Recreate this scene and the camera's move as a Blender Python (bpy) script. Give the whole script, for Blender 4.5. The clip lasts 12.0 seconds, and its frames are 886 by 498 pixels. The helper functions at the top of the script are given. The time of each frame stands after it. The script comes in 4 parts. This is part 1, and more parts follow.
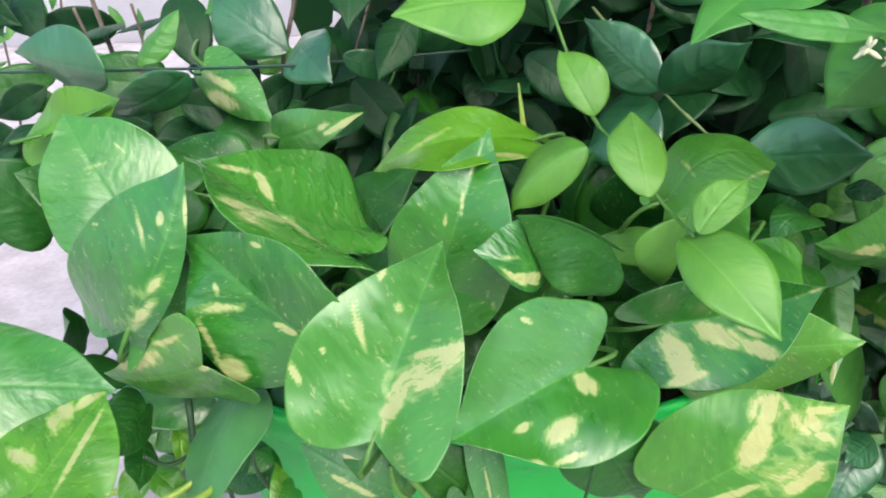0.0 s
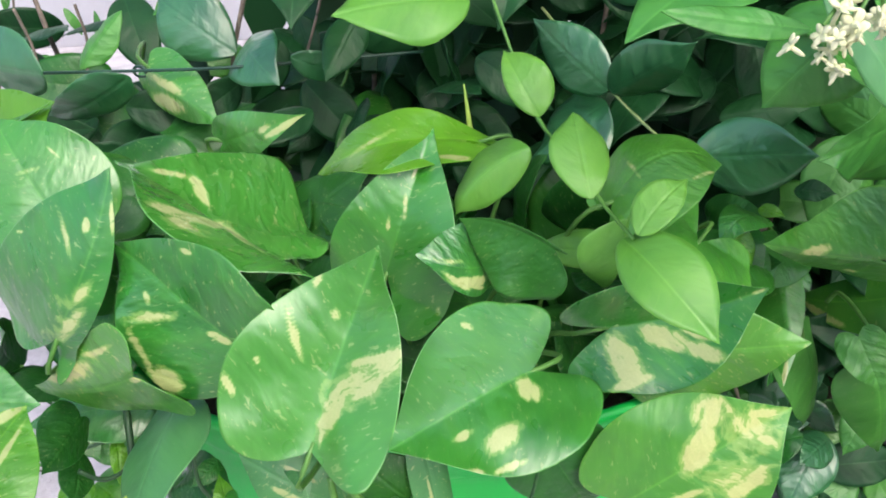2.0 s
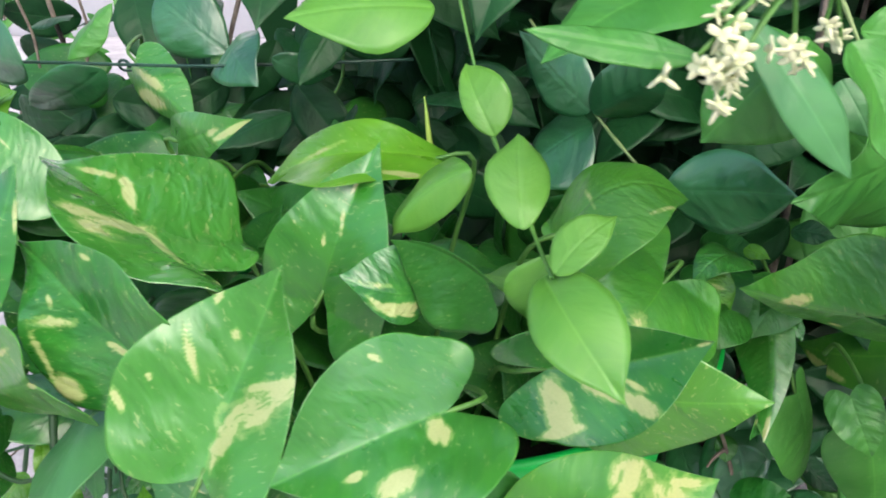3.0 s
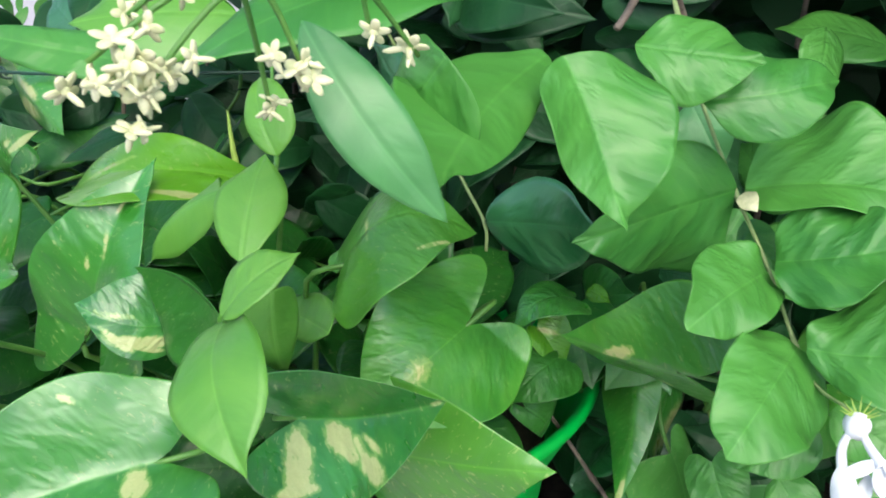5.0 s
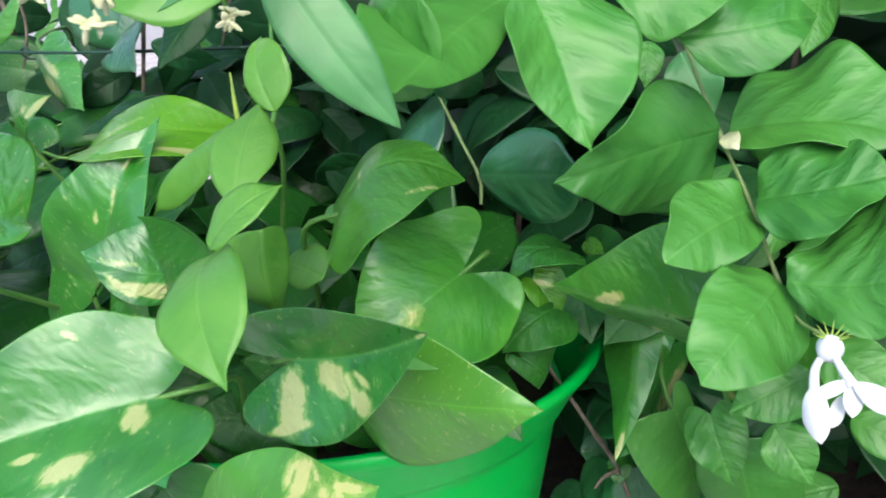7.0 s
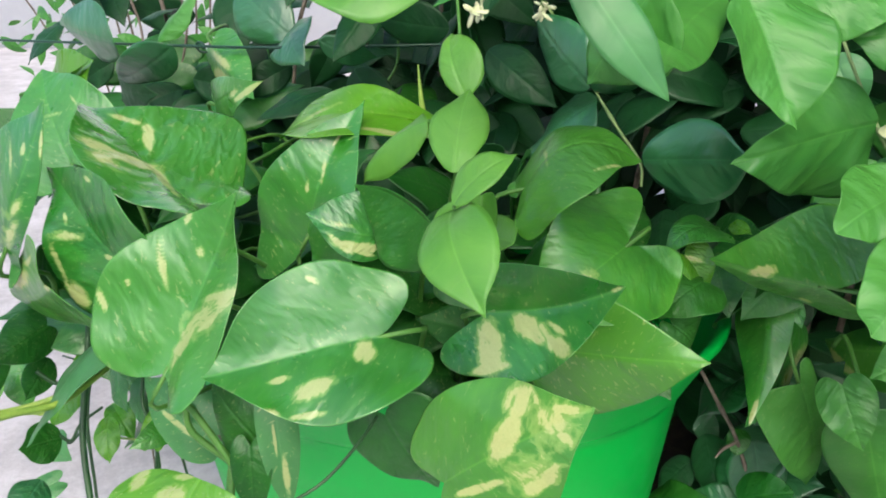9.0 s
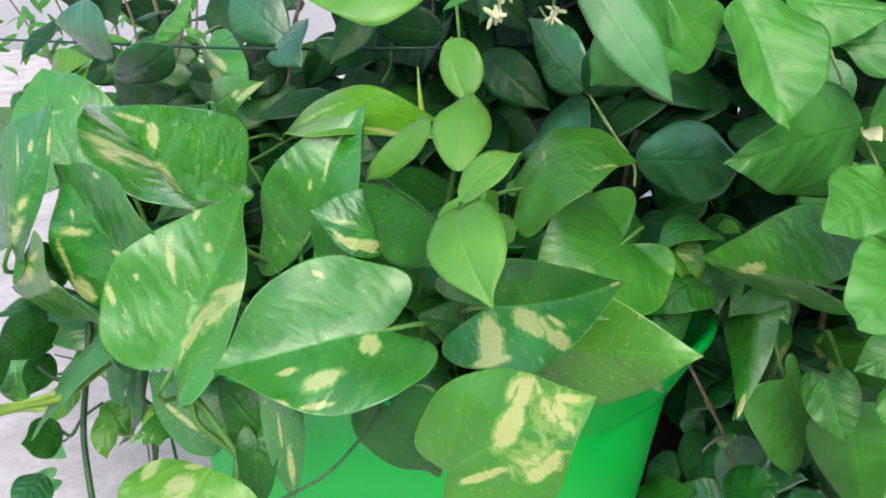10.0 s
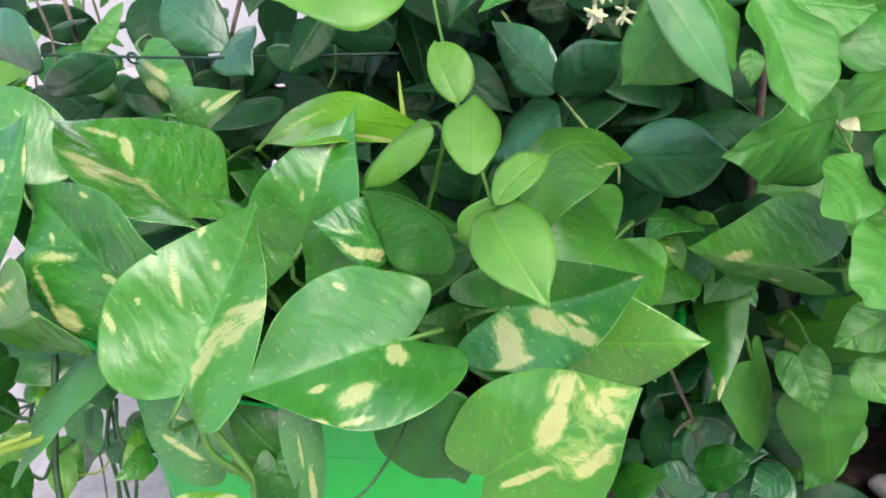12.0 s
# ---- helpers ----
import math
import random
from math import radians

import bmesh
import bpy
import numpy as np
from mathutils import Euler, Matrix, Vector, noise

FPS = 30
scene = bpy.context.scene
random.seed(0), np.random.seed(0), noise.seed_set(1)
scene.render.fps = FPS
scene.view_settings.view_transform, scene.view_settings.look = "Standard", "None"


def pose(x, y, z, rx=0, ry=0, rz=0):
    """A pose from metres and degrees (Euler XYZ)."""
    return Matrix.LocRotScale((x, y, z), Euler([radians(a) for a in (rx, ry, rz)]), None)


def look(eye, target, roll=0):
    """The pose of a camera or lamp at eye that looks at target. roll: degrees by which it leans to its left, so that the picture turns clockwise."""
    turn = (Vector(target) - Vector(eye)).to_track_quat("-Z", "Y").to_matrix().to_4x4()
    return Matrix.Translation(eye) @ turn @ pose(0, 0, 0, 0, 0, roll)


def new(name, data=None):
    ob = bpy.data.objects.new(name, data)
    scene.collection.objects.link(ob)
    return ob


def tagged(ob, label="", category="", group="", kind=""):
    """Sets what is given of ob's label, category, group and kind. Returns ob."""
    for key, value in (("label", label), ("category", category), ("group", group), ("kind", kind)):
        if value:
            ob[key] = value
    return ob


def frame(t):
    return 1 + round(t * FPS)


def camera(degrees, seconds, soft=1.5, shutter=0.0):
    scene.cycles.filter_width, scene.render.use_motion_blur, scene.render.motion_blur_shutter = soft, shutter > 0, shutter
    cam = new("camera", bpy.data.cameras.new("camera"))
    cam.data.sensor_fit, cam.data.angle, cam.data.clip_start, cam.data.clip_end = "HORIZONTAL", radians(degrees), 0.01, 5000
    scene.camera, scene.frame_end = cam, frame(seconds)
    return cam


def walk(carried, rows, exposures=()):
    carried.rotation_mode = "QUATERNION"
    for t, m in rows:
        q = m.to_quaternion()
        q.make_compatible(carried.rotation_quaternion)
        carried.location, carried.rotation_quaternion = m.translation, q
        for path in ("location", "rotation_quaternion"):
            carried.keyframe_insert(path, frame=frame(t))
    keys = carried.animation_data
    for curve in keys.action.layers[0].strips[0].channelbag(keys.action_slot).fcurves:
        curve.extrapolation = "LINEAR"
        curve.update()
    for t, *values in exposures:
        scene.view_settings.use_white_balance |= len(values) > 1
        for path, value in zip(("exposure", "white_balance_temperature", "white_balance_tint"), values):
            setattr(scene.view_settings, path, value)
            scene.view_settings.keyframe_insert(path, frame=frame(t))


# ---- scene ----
cam = camera(58.1, 12.0, soft=1.9, shutter=0.4)
PATH = [
    (0, (0.036, 0.031, 0.615), (-0.067, 1.836, -0.240), -2.8),
    (0.5, (0.048, 0.033, 0.615), (-0.031, 1.833, -0.252), -2.2),
    (1, (0.054, 0.035, 0.614), (-0.022, 1.839, -0.245), -2.2),
    (1.5, (0.052, 0.036, 0.612), (0.002, 1.842, -0.245), -2.4),
    (2, (0.053, 0.04, 0.611), (0.015, 1.849, -0.240), -2.5),
    (2.5, (0.073, 0.057, 0.616), (-0.003, 1.868, -0.229), -1.0),
    (3, (0.119, 0.073, 0.606), (-0.075, 1.88, -0.228), -0.6),
    (3.5, (0.173, 0.094, 0.602), (-0.108, 1.899, -0.213), -0.8),
    (5.5, (0.271, 0.142, 0.588), (-0.117, 1.934, -0.211), -1.0),
    (6, (0.28, 0.14, 0.579), (-0.114, 1.931, -0.220), -1.7),
    (6.5, (0.288, 0.136, 0.574), (-0.137, 1.921, -0.224), -2.2),
    (8.5, (0.246, 0.066, 0.577), (-0.326, 1.819, -0.199), -2.3),
    (9, (0.232, 0.048, 0.579), (-0.348, 1.801, -0.190), -1.9),
    (9.5, (0.23, 0.034, 0.579), (-0.345, 1.789, -0.189), -1.7),
    (10, (0.224, 0.032, 0.580), (-0.307, 1.804, -0.180), -1.1),
    (10.5, (0.215, 0.03, 0.579), (-0.263, 1.819, -0.177), -0.7),
    (11, (0.195, 0.025, 0.577), (-0.231, 1.827, -0.179), -0.5),
    (11.5, (0.173, 0.024, 0.578), (-0.153, 1.85, -0.170), -1.0),
    (12, (0.153, 0.02, 0.579), (-0.083, 1.859, -0.170), -0.7),
]
walk(cam, [(t, look(eye, target, roll)) for t, eye, target, roll in PATH], exposures=[(0.0, 1.25, 6500, 10), (2.5, 1.25, 6500, 9), (5.5, 1.25, 6350, 5), (6.5, 1.25, 6300, 5), (8.5, 1.13, 6550, 3), (9.5, 1.05, 6650, 2), (10.5, 1.14, 6600, 5), (12.0, 1.26, 6650, 10)])

# ---- light: bright overcast daylight ----
world = bpy.data.worlds.new("sky")
scene.world = world
world.use_nodes = True
wn, wl = world.node_tree.nodes, world.node_tree.links
sky = wn.new("ShaderNodeTexSky")
sky.sky_type, sky.sun_disc = "NISHITA", False
sky.sun_elevation, sky.sun_rotation = radians(46.0), radians(161.6)
sky.air_density, sky.dust_density, sky.ozone_density = 1.0, 3.0, 1.0
wn["Background"].inputs["Strength"].default_value = 0.15
wl.new(sky.outputs["Color"], wn["Background"].inputs["Color"])
sun = new("sun", bpy.data.lights.new("sun", "SUN"))
sun.data.energy, sun.data.angle, sun.data.color = 0.62, radians(60), (1.0, 0.98, 0.94)
sun.matrix_world = look((0.4, -1.2, 1.31), (0, 0, 0))


# ---- materials ----
class Shade:
    """A small helper round one material's nodes."""

    def __init__(self, name):
        self.mat = bpy.data.materials.new(name)
        self.mat.use_nodes = True
        self.n, self.l = self.mat.node_tree.nodes, self.mat.node_tree.links
        self.bsdf, self.out = self.n["Principled BSDF"], self.n["Material Output"]

    def put(self, socket, value):
        if hasattr(value, "is_linked"):
            self.l.new(value, socket)
        else:
            socket.default_value = value

    def math(self, op, a, b=0.0, c=0.0):
        node = self.n.new("ShaderNodeMath")
        node.operation = op
        for k, v in enumerate((a, b, c)):
            self.put(node.inputs[k], v)
        return node.outputs[0]

    def noise(self, scale, detail=3.0, rough=0.55, vector=None, distort=0.0):
        node = self.n.new("ShaderNodeTexNoise")
        for k, v in (("Scale", scale), ("Detail", detail), ("Roughness", rough), ("Distortion", distort)):
            node.inputs[k].default_value = v
        if vector is not None:
            self.l.new(vector, node.inputs["Vector"])
        return node.outputs["Fac"]

    def coords(self):
        return self.n.new("ShaderNodeTexCoord").outputs["Object"]

    def attribute(self, name):
        node = self.n.new("ShaderNodeAttribute")
        node.attribute_name = name
        return node

    def mix(self, fac, a, b, blend="MIX"):
        node = self.n.new("ShaderNodeMix")
        node.data_type, node.blend_type = "RGBA", blend
        for k, v in ((0, fac), (6, a), (7, b)):
            self.put(node.inputs[k], (*v, 1.0) if isinstance(v, tuple) and len(v) == 3 else v)
        return node.outputs[2]

    def ramp(self, fac, low, high, a=0.0, b=1.0):
        node = self.n.new("ShaderNodeMapRange")
        node.interpolation_type = "SMOOTHSTEP"
        for k, v in enumerate((fac, low, high, a, b)):
            self.put(node.inputs[k], v)
        return node.outputs[0]

    def bump(self, height, strength, distance):
        node = self.n.new("ShaderNodeBump")
        node.inputs["Strength"].default_value, node.inputs["Distance"].default_value = strength, distance
        self.l.new(height, node.inputs["Height"])
        self.l.new(node.outputs[0], self.bsdf.inputs["Normal"])
        return node.outputs[0]

    def random(self):
        return self.n.new("ShaderNodeObjectInfo").outputs["Random"]


def leaf_material(name, green, deep, light, rough, veins, vein_depth, thin=0.3, sweep=0.15, cream=(0.49, 0.54, 0.225), pucker=0.6, wax=0.4):
    """A leaf: softly mottled green, thin paler midrib, side veins that sweep towards the tip, ragged cream patches where the leaf has them, some light let through."""
    s = Shade(name)
    at = s.attribute("leaf")
    split = s.n.new("ShaderNodeSeparateXYZ")
    s.l.new(at.outputs["Vector"], split.inputs[0])
    along, across, rim = split.outputs
    seed = s.attribute("seed").outputs["Fac"]
    side, margin = s.math("ABSOLUTE", across), s.math("ABSOLUTE", rim)
    swept = s.math("SUBTRACT", along, s.math("MULTIPLY", s.math("POWER", side, 1.25), sweep))

    def leaf_space(a, b, c):
        node = s.n.new("ShaderNodeCombineXYZ")
        s.put(node.inputs[0], s.math("MULTIPLY", swept, a))
        s.put(node.inputs[1], s.math("MULTIPLY", across, b))
        s.put(node.inputs[2], s.math("MULTIPLY", seed, c))
        return node.outputs[0]

    mottle = s.noise(2.6, 3.0, 0.5, leaf_space(1.0, 1.0, 37.0))
    blot = s.noise(1.0, 2.0, 0.5, leaf_space(7.0, 6.0, 71.0), 0.3)
    grain = s.noise(1.0, 4.0, 0.6, leaf_space(10.0, 8.0, 91.0), 1.2)
    fibre = s.noise(1.0, 4.0, 0.65, leaf_space(30.0, 18.0, 53.0), 0.8)
    fine = s.noise(90.0, 2.0, 0.5, leaf_space(1.0, 1.0, 13.0))
    colour = s.mix(s.ramp(mottle, 0.3, 0.7), deep, green)
    colour = s.mix(s.ramp(s.random(), 0.0, 1.0, 0.0, 0.4), colour, light)
    colour = s.mix(s.ramp(blot, 0.45, 0.75, 0.0, 0.22), colour, light)
    wave = s.math("PINGPONG", s.math("ADD", s.math("MULTIPLY", swept, float(veins)), s.math("MULTIPLY", mottle, 0.7)), 0.5)
    line = s.ramp(wave, 0.0, 0.06, 1.0, 0.0)
    rib = s.ramp(side, 0.002, 0.009, 1.0, 0.0)
    colour = s.mix(s.math("MULTIPLY", line, 0.13), colour, light)
    colour = s.mix(s.math("MULTIPLY", rib, 0.24), colour, tuple(min(1.0, 1.35 * v + 0.02) for v in light))
    patch = s.attribute("cream").outputs["Fac"]
    speck = s.attribute("speck").outputs["Fac"]
    ragged = s.math("ADD", patch, s.math("MULTIPLY", s.math("SUBTRACT", grain, 0.5), 1.15))
    ragged = s.math("ADD", ragged, s.math("MULTIPLY", s.math("SUBTRACT", fibre, 0.5), 0.45))
    ragged = s.math("SUBTRACT", ragged, s.ramp(patch, 0.0, 0.15, 0.6, 0.0))
    dots = s.math("MULTIPLY", s.ramp(s.noise(1.0, 3.0, 0.6, leaf_space(34.0, 18.0, 17.0), 0.4), 0.63, 0.69), speck)
    fleck = s.math("MULTIPLY", s.ramp(fibre, 0.60, 0.66), s.math("MULTIPLY", speck, s.ramp(grain, 0.50, 0.58)))
    dots = s.math("MAXIMUM", s.math("MULTIPLY", dots, 0.7), s.math("MULTIPLY", fleck, 0.6))
    pale = s.math("MAXIMUM", s.ramp(ragged, 0.38, 0.50), s.math("MULTIPLY", dots, 0.7))
    half = s.math("MAXIMUM", s.ramp(ragged, 0.12, 0.36), dots)
    lime = tuple(0.68 * a + 0.32 * b for a, b in zip(light, cream))
    colour = s.mix(s.math("MULTIPLY", half, 0.8), colour, lime)
    colour = s.mix(s.math("MULTIPLY", pale, s.ramp(fine, 0.25, 0.7, 0.8, 1.0)), colour, cream)
    edge = s.ramp(margin, 0.965, 0.995)
    colour = s.mix(s.math("MULTIPLY", edge, 0.14), colour, tuple(min(1.0, 1.5 * v + 0.04) for v in light))
    s.put(s.bsdf.inputs["Base Color"], colour)
    s.put(s.bsdf.inputs["Roughness"], s.ramp(blot, 0.3, 0.75, rough - 0.06, rough + 0.1))
    s.bsdf.inputs["Specular IOR Level"].default_value = min(1.0, 0.2 + 1.1 * wax)
    s.bsdf.inputs["Coat Weight"].default_value, s.bsdf.inputs["Coat Roughness"].default_value = wax, rough - 0.10
    bulge = s.math("MULTIPLY", s.ramp(wave, 0.0, 0.42), s.ramp(blot, 0.3, 0.65, 0.25 * vein_depth, vein_depth))
    groove = s.math("ADD", bulge, s.math("MULTIPLY", blot, pucker))
    groove = s.math("ADD", groove, s.math("MULTIPLY", grain, 0.05 * pucker))
    groove = s.math("ADD", groove, s.math("MULTIPLY", s.ramp(side, 0.0, 0.035), 0.16))
    groove = s.math("ADD", groove, s.math("MULTIPLY", fine, 0.012))
    normal = s.bump(groove, 0.7, 0.0026)
    through_light = s.n.new("ShaderNodeBsdfTranslucent")
    s.put(through_light.inputs["Color"], s.mix(0.5, colour, light))
    s.l.new(normal, through_light.inputs["Normal"])
    blend = s.n.new("ShaderNodeMixShader")
    blend.inputs[0].default_value = thin
    s.l.new(s.bsdf.outputs[0], blend.inputs[1])
    s.l.new(through_light.outputs[0], blend.inputs[2])
    s.l.new(blend.outputs[0], s.out.inputs["Surface"])
    return s.mat


def plain_material(name, low, high, scale, rough, bump=0.3, distance=0.001, detail=5.0, metal=0.0):
    s = Shade(name)
    at = s.coords()
    big, small = s.noise(scale, detail, 0.6, at), s.noise(scale * 9.0, 3.0, 0.6, at)
    s.put(s.bsdf.inputs["Base Color"], s.mix(s.ramp(s.math("ADD", s.math("MULTIPLY", big, 0.7), s.math("MULTIPLY", small, 0.3)), 0.32, 0.68), low, high))
    s.put(s.bsdf.inputs["Roughness"], s.ramp(small, 0.3, 0.7, rough - 0.05, rough + 0.08))
    s.bsdf.inputs["Metallic"].default_value = metal
    s.bump(s.math("ADD", big, s.math("MULTIPLY", small, 0.4)), bump, distance)
    return s.mat


POTHOS = leaf_material("pothos_leaf", (0.036, 0.240, 0.027), (0.020, 0.160, 0.022), (0.095, 0.350, 0.028), 0.33, 10, 0.07, 0.16, 0.8, pucker=1.0, wax=0.58)
PALE = leaf_material("pale_pothos_leaf", (0.070, 0.300, 0.028), (0.045, 0.225, 0.025), (0.140, 0.400, 0.030), 0.35, 10, 0.07, 0.18, 0.8, cream=(0.56, 0.58, 0.22), pucker=0.9, wax=0.4)
QUILTED = leaf_material("quilted_pothos_leaf", (0.034, 0.215, 0.030), (0.016, 0.135, 0.026), (0.100, 0.345, 0.032), 0.25, 9, 0.14, 0.14, 0.7, pucker=1.6, wax=0.8)
LIME = leaf_material("young_pothos_leaf", (0.10, 0.36, 0.020), (0.05, 0.24, 0.018), (0.22, 0.50, 0.028), 0.32, 8, 0.06, 0.35, 0.75)
JASMINE = leaf_material("jasmine_leaf", (0.073, 0.290, 0.044), (0.047, 0.220, 0.036), (0.12, 0.37, 0.056), 0.40, 5, 0.34, 0.24, 0.9, pucker=0.4, wax=0.22)
TENDER = leaf_material("tender_jasmine_leaf", (0.145, 0.400, 0.050), (0.105, 0.330, 0.042), (0.20, 0.47, 0.062), 0.42, 5, 0.09, 0.30, 0.9, pucker=0.4, wax=0.3)
GREY = leaf_material("greyish_leaf", (0.080, 0.29, 0.080), (0.058, 0.22, 0.064), (0.11, 0.34, 0.098), 0.44, 7, 0.06, 0.22, 0.8, pucker=0.3, wax=0.3)
# near-black jasmine green: shade between the background leaves is put into it
DARK = leaf_material("dark_shaded_jasmine_leaf", (0.009, 0.060, 0.016), (0.005, 0.034, 0.010), (0.020, 0.100, 0.024), 0.44, 6, 0.14, 0.06, 0.8, wax=0.04)
TEAL = leaf_material("blue_green_jasmine_leaf", (0.030, 0.162, 0.050), (0.018, 0.110, 0.035), (0.046, 0.205, 0.062), 0.34, 6, 0.20, 0.10, 0.8, wax=0.6)
# darker copy of POTHOS: shade deep among the leaves is put into the colour
SHADED = leaf_material("shaded_pothos_leaf", (0.020, 0.128, 0.016), (0.011, 0.088, 0.013), (0.042, 0.19, 0.018), 0.36, 8, 0.08, 0.10, 0.75, wax=0.15)
STEM = plain_material("green_stem", (0.05, 0.17, 0.025), (0.11, 0.26, 0.045), 60.0, 0.45)
LIME_STEM = plain_material("yellow_green_stem", (0.20, 0.34, 0.05), (0.34, 0.46, 0.08), 60.0, 0.45)
TWIG = plain_material("green_brown_twig", (0.15, 0.25, 0.07), (0.30, 0.38, 0.15), 80.0, 0.6, 0.5)
VINE_STEM = plain_material("dark_vine_stem", (0.014, 0.055, 0.018), (0.035, 0.10, 0.03), 60.0, 0.45)
BARK = plain_material("brown_twig", (0.085, 0.066, 0.052), (0.24, 0.19, 0.15), 90.0, 0.75, 0.6)
SOIL = plain_material("potting_soil", (0.012, 0.009, 0.007), (0.05, 0.036, 0.026), 70.0, 0.9, 1.0, 0.006)
POT = plain_material("green_plastic", (0.006, 0.46, 0.055), (0.007, 0.53, 0.068), 5.0, 0.42, 0.12, 0.0006, 2.0)
FLOOR = plain_material("pale_concrete", (0.38, 0.345, 0.36), (0.60, 0.55, 0.575), 11.0, 0.8, 0.8, 0.004, 8.0)
WALL = plain_material("white_painted_wall", (0.76, 0.76, 0.80), (0.85, 0.85, 0.88), 3.0, 0.6, 0.2, 0.001)
PETAL = plain_material("white_petal", (0.70, 0.71, 0.74), (0.82, 0.83, 0.86), 60.0, 0.5, 0.2, 0.0006)
CREAM = plain_material("cream_blossom", (0.54, 0.58, 0.29), (0.76, 0.73, 0.49), 260.0, 0.6, 0.3, 0.0006)
# for the unseen added wall, kept pale to bounce light onto the leaves
FILL_WALL = plain_material("pale_fill_wall", (0.62, 0.62, 0.62), (0.74, 0.74, 0.74), 4.0, 0.8)
WIRE = plain_material("dark_green_wire", (0.012, 0.045, 0.03), (0.02, 0.07, 0.045), 40.0, 0.4)


# ---- builders ----
def part(name, bm, material, parent, label=""):
    """Links a bmesh as one mesh object under a thing or a part."""
    me = bpy.data.meshes.new(name)
    bm.to_mesh(me)
    bm.free()
    for face in me.polygons:
        face.use_smooth = True
    me.materials.append(material)
    ob = new(name, me)
    if parent is not None:
        ob.parent = parent
        ob.matrix_parent_inverse = parent.matrix_world.inverted()
    return tagged(ob, label)


def thing(name, place, label, category, group="", kind=""):
    ob = new(name)
    ob.matrix_world = pose(*place)
    bpy.context.view_layer.update()
    return tagged(ob, label, category, group, kind)


def spline(points, n):
    """n + 1 places on a smooth line through the points."""
    p = [Vector(q) for q in points]
    p = [2 * p[0] - p[1]] + p + [2 * p[-1] - p[-2]]
    out = []
    for k in range(n + 1):
        f = k / n * (len(p) - 3)
        i = min(int(f), len(p) - 4)
        t = f - i
        a, b, c, d = p[i : i + 4]
        out.append(0.5 * (2 * b + (c - a) * t + (2 * a - 5 * b + 4 * c - d) * t * t + (3 * b - a - 3 * c + d) * t**3))
    return out


def tube(bm, points, r0, r1, n=12, sides=7, knots=0.0):
    """A tapered round stem along a smooth line, closed at both ends."""
    line = spline(points, n)
    rings, up = [], Vector((0.31, 0.2, 0.93))
    for k, p in enumerate(line):
        way = (line[min(k + 1, n)] - line[max(k - 1, 0)]).normalized()
        a = way.cross(up).normalized()
        b = way.cross(a)
        r = r0 + (r1 - r0) * k / n
        if knots:
            r *= 1 + knots * max(0.0, math.sin(k / n * 6 * math.pi)) ** 6
        rings.append([bm.verts.new(p + r * (a * math.cos(2 * math.pi * i / sides) + b * math.sin(2 * math.pi * i / sides))) for i in range(sides)])
    for low, high in zip(rings, rings[1:]):
        for i in range(sides):
            bm.faces.new((low[i], low[(i + 1) % sides], high[(i + 1) % sides], high[i]))
    bm.faces.new(rings[0][::-1])
    bm.faces.new(rings[-1])
    return bm


# one side of each outline, from the stalk round to the tip: along the midrib and across it
HEART = ((0, 0), (-0.06, 0.06), (-0.135, 0.19), (-0.13, 0.33), (-0.03, 0.45), (0.15, 0.51), (0.36, 0.49), (0.56, 0.40), (0.73, 0.27), (0.86, 0.13), (0.94, 0.05), (1, 0))
OVATE = ((0, 0), (0.015, 0.10), (0.07, 0.26), (0.18, 0.41), (0.34, 0.5), (0.52, 0.48), (0.69, 0.37), (0.83, 0.205), (0.92, 0.08), (0.965, 0.03), (1, 0))
ROUND = ((0, 0), (0.0, 0.13), (0.03, 0.29), (0.13, 0.43), (0.29, 0.5), (0.47, 0.5), (0.64, 0.44), (0.79, 0.34), (0.90, 0.21), (0.965, 0.09), (1, 0))
OVAL = ((0, 0), (0.04, 0.12), (0.15, 0.28), (0.33, 0.44), (0.52, 0.5), (0.70, 0.45), (0.86, 0.28), (0.95, 0.12), (1, 0))
BLUNT = ((0, 0), (0.05, 0.2), (0.2, 0.4), (0.45, 0.5), (0.7, 0.5), (0.88, 0.38), (0.97, 0.18), (1, 0))
LONG = ((0, 0), (0.06, 0.16), (0.17, 0.33), (0.33, 0.47), (0.5, 0.5), (0.66, 0.44), (0.81, 0.29), (0.93, 0.12), (1, 0))


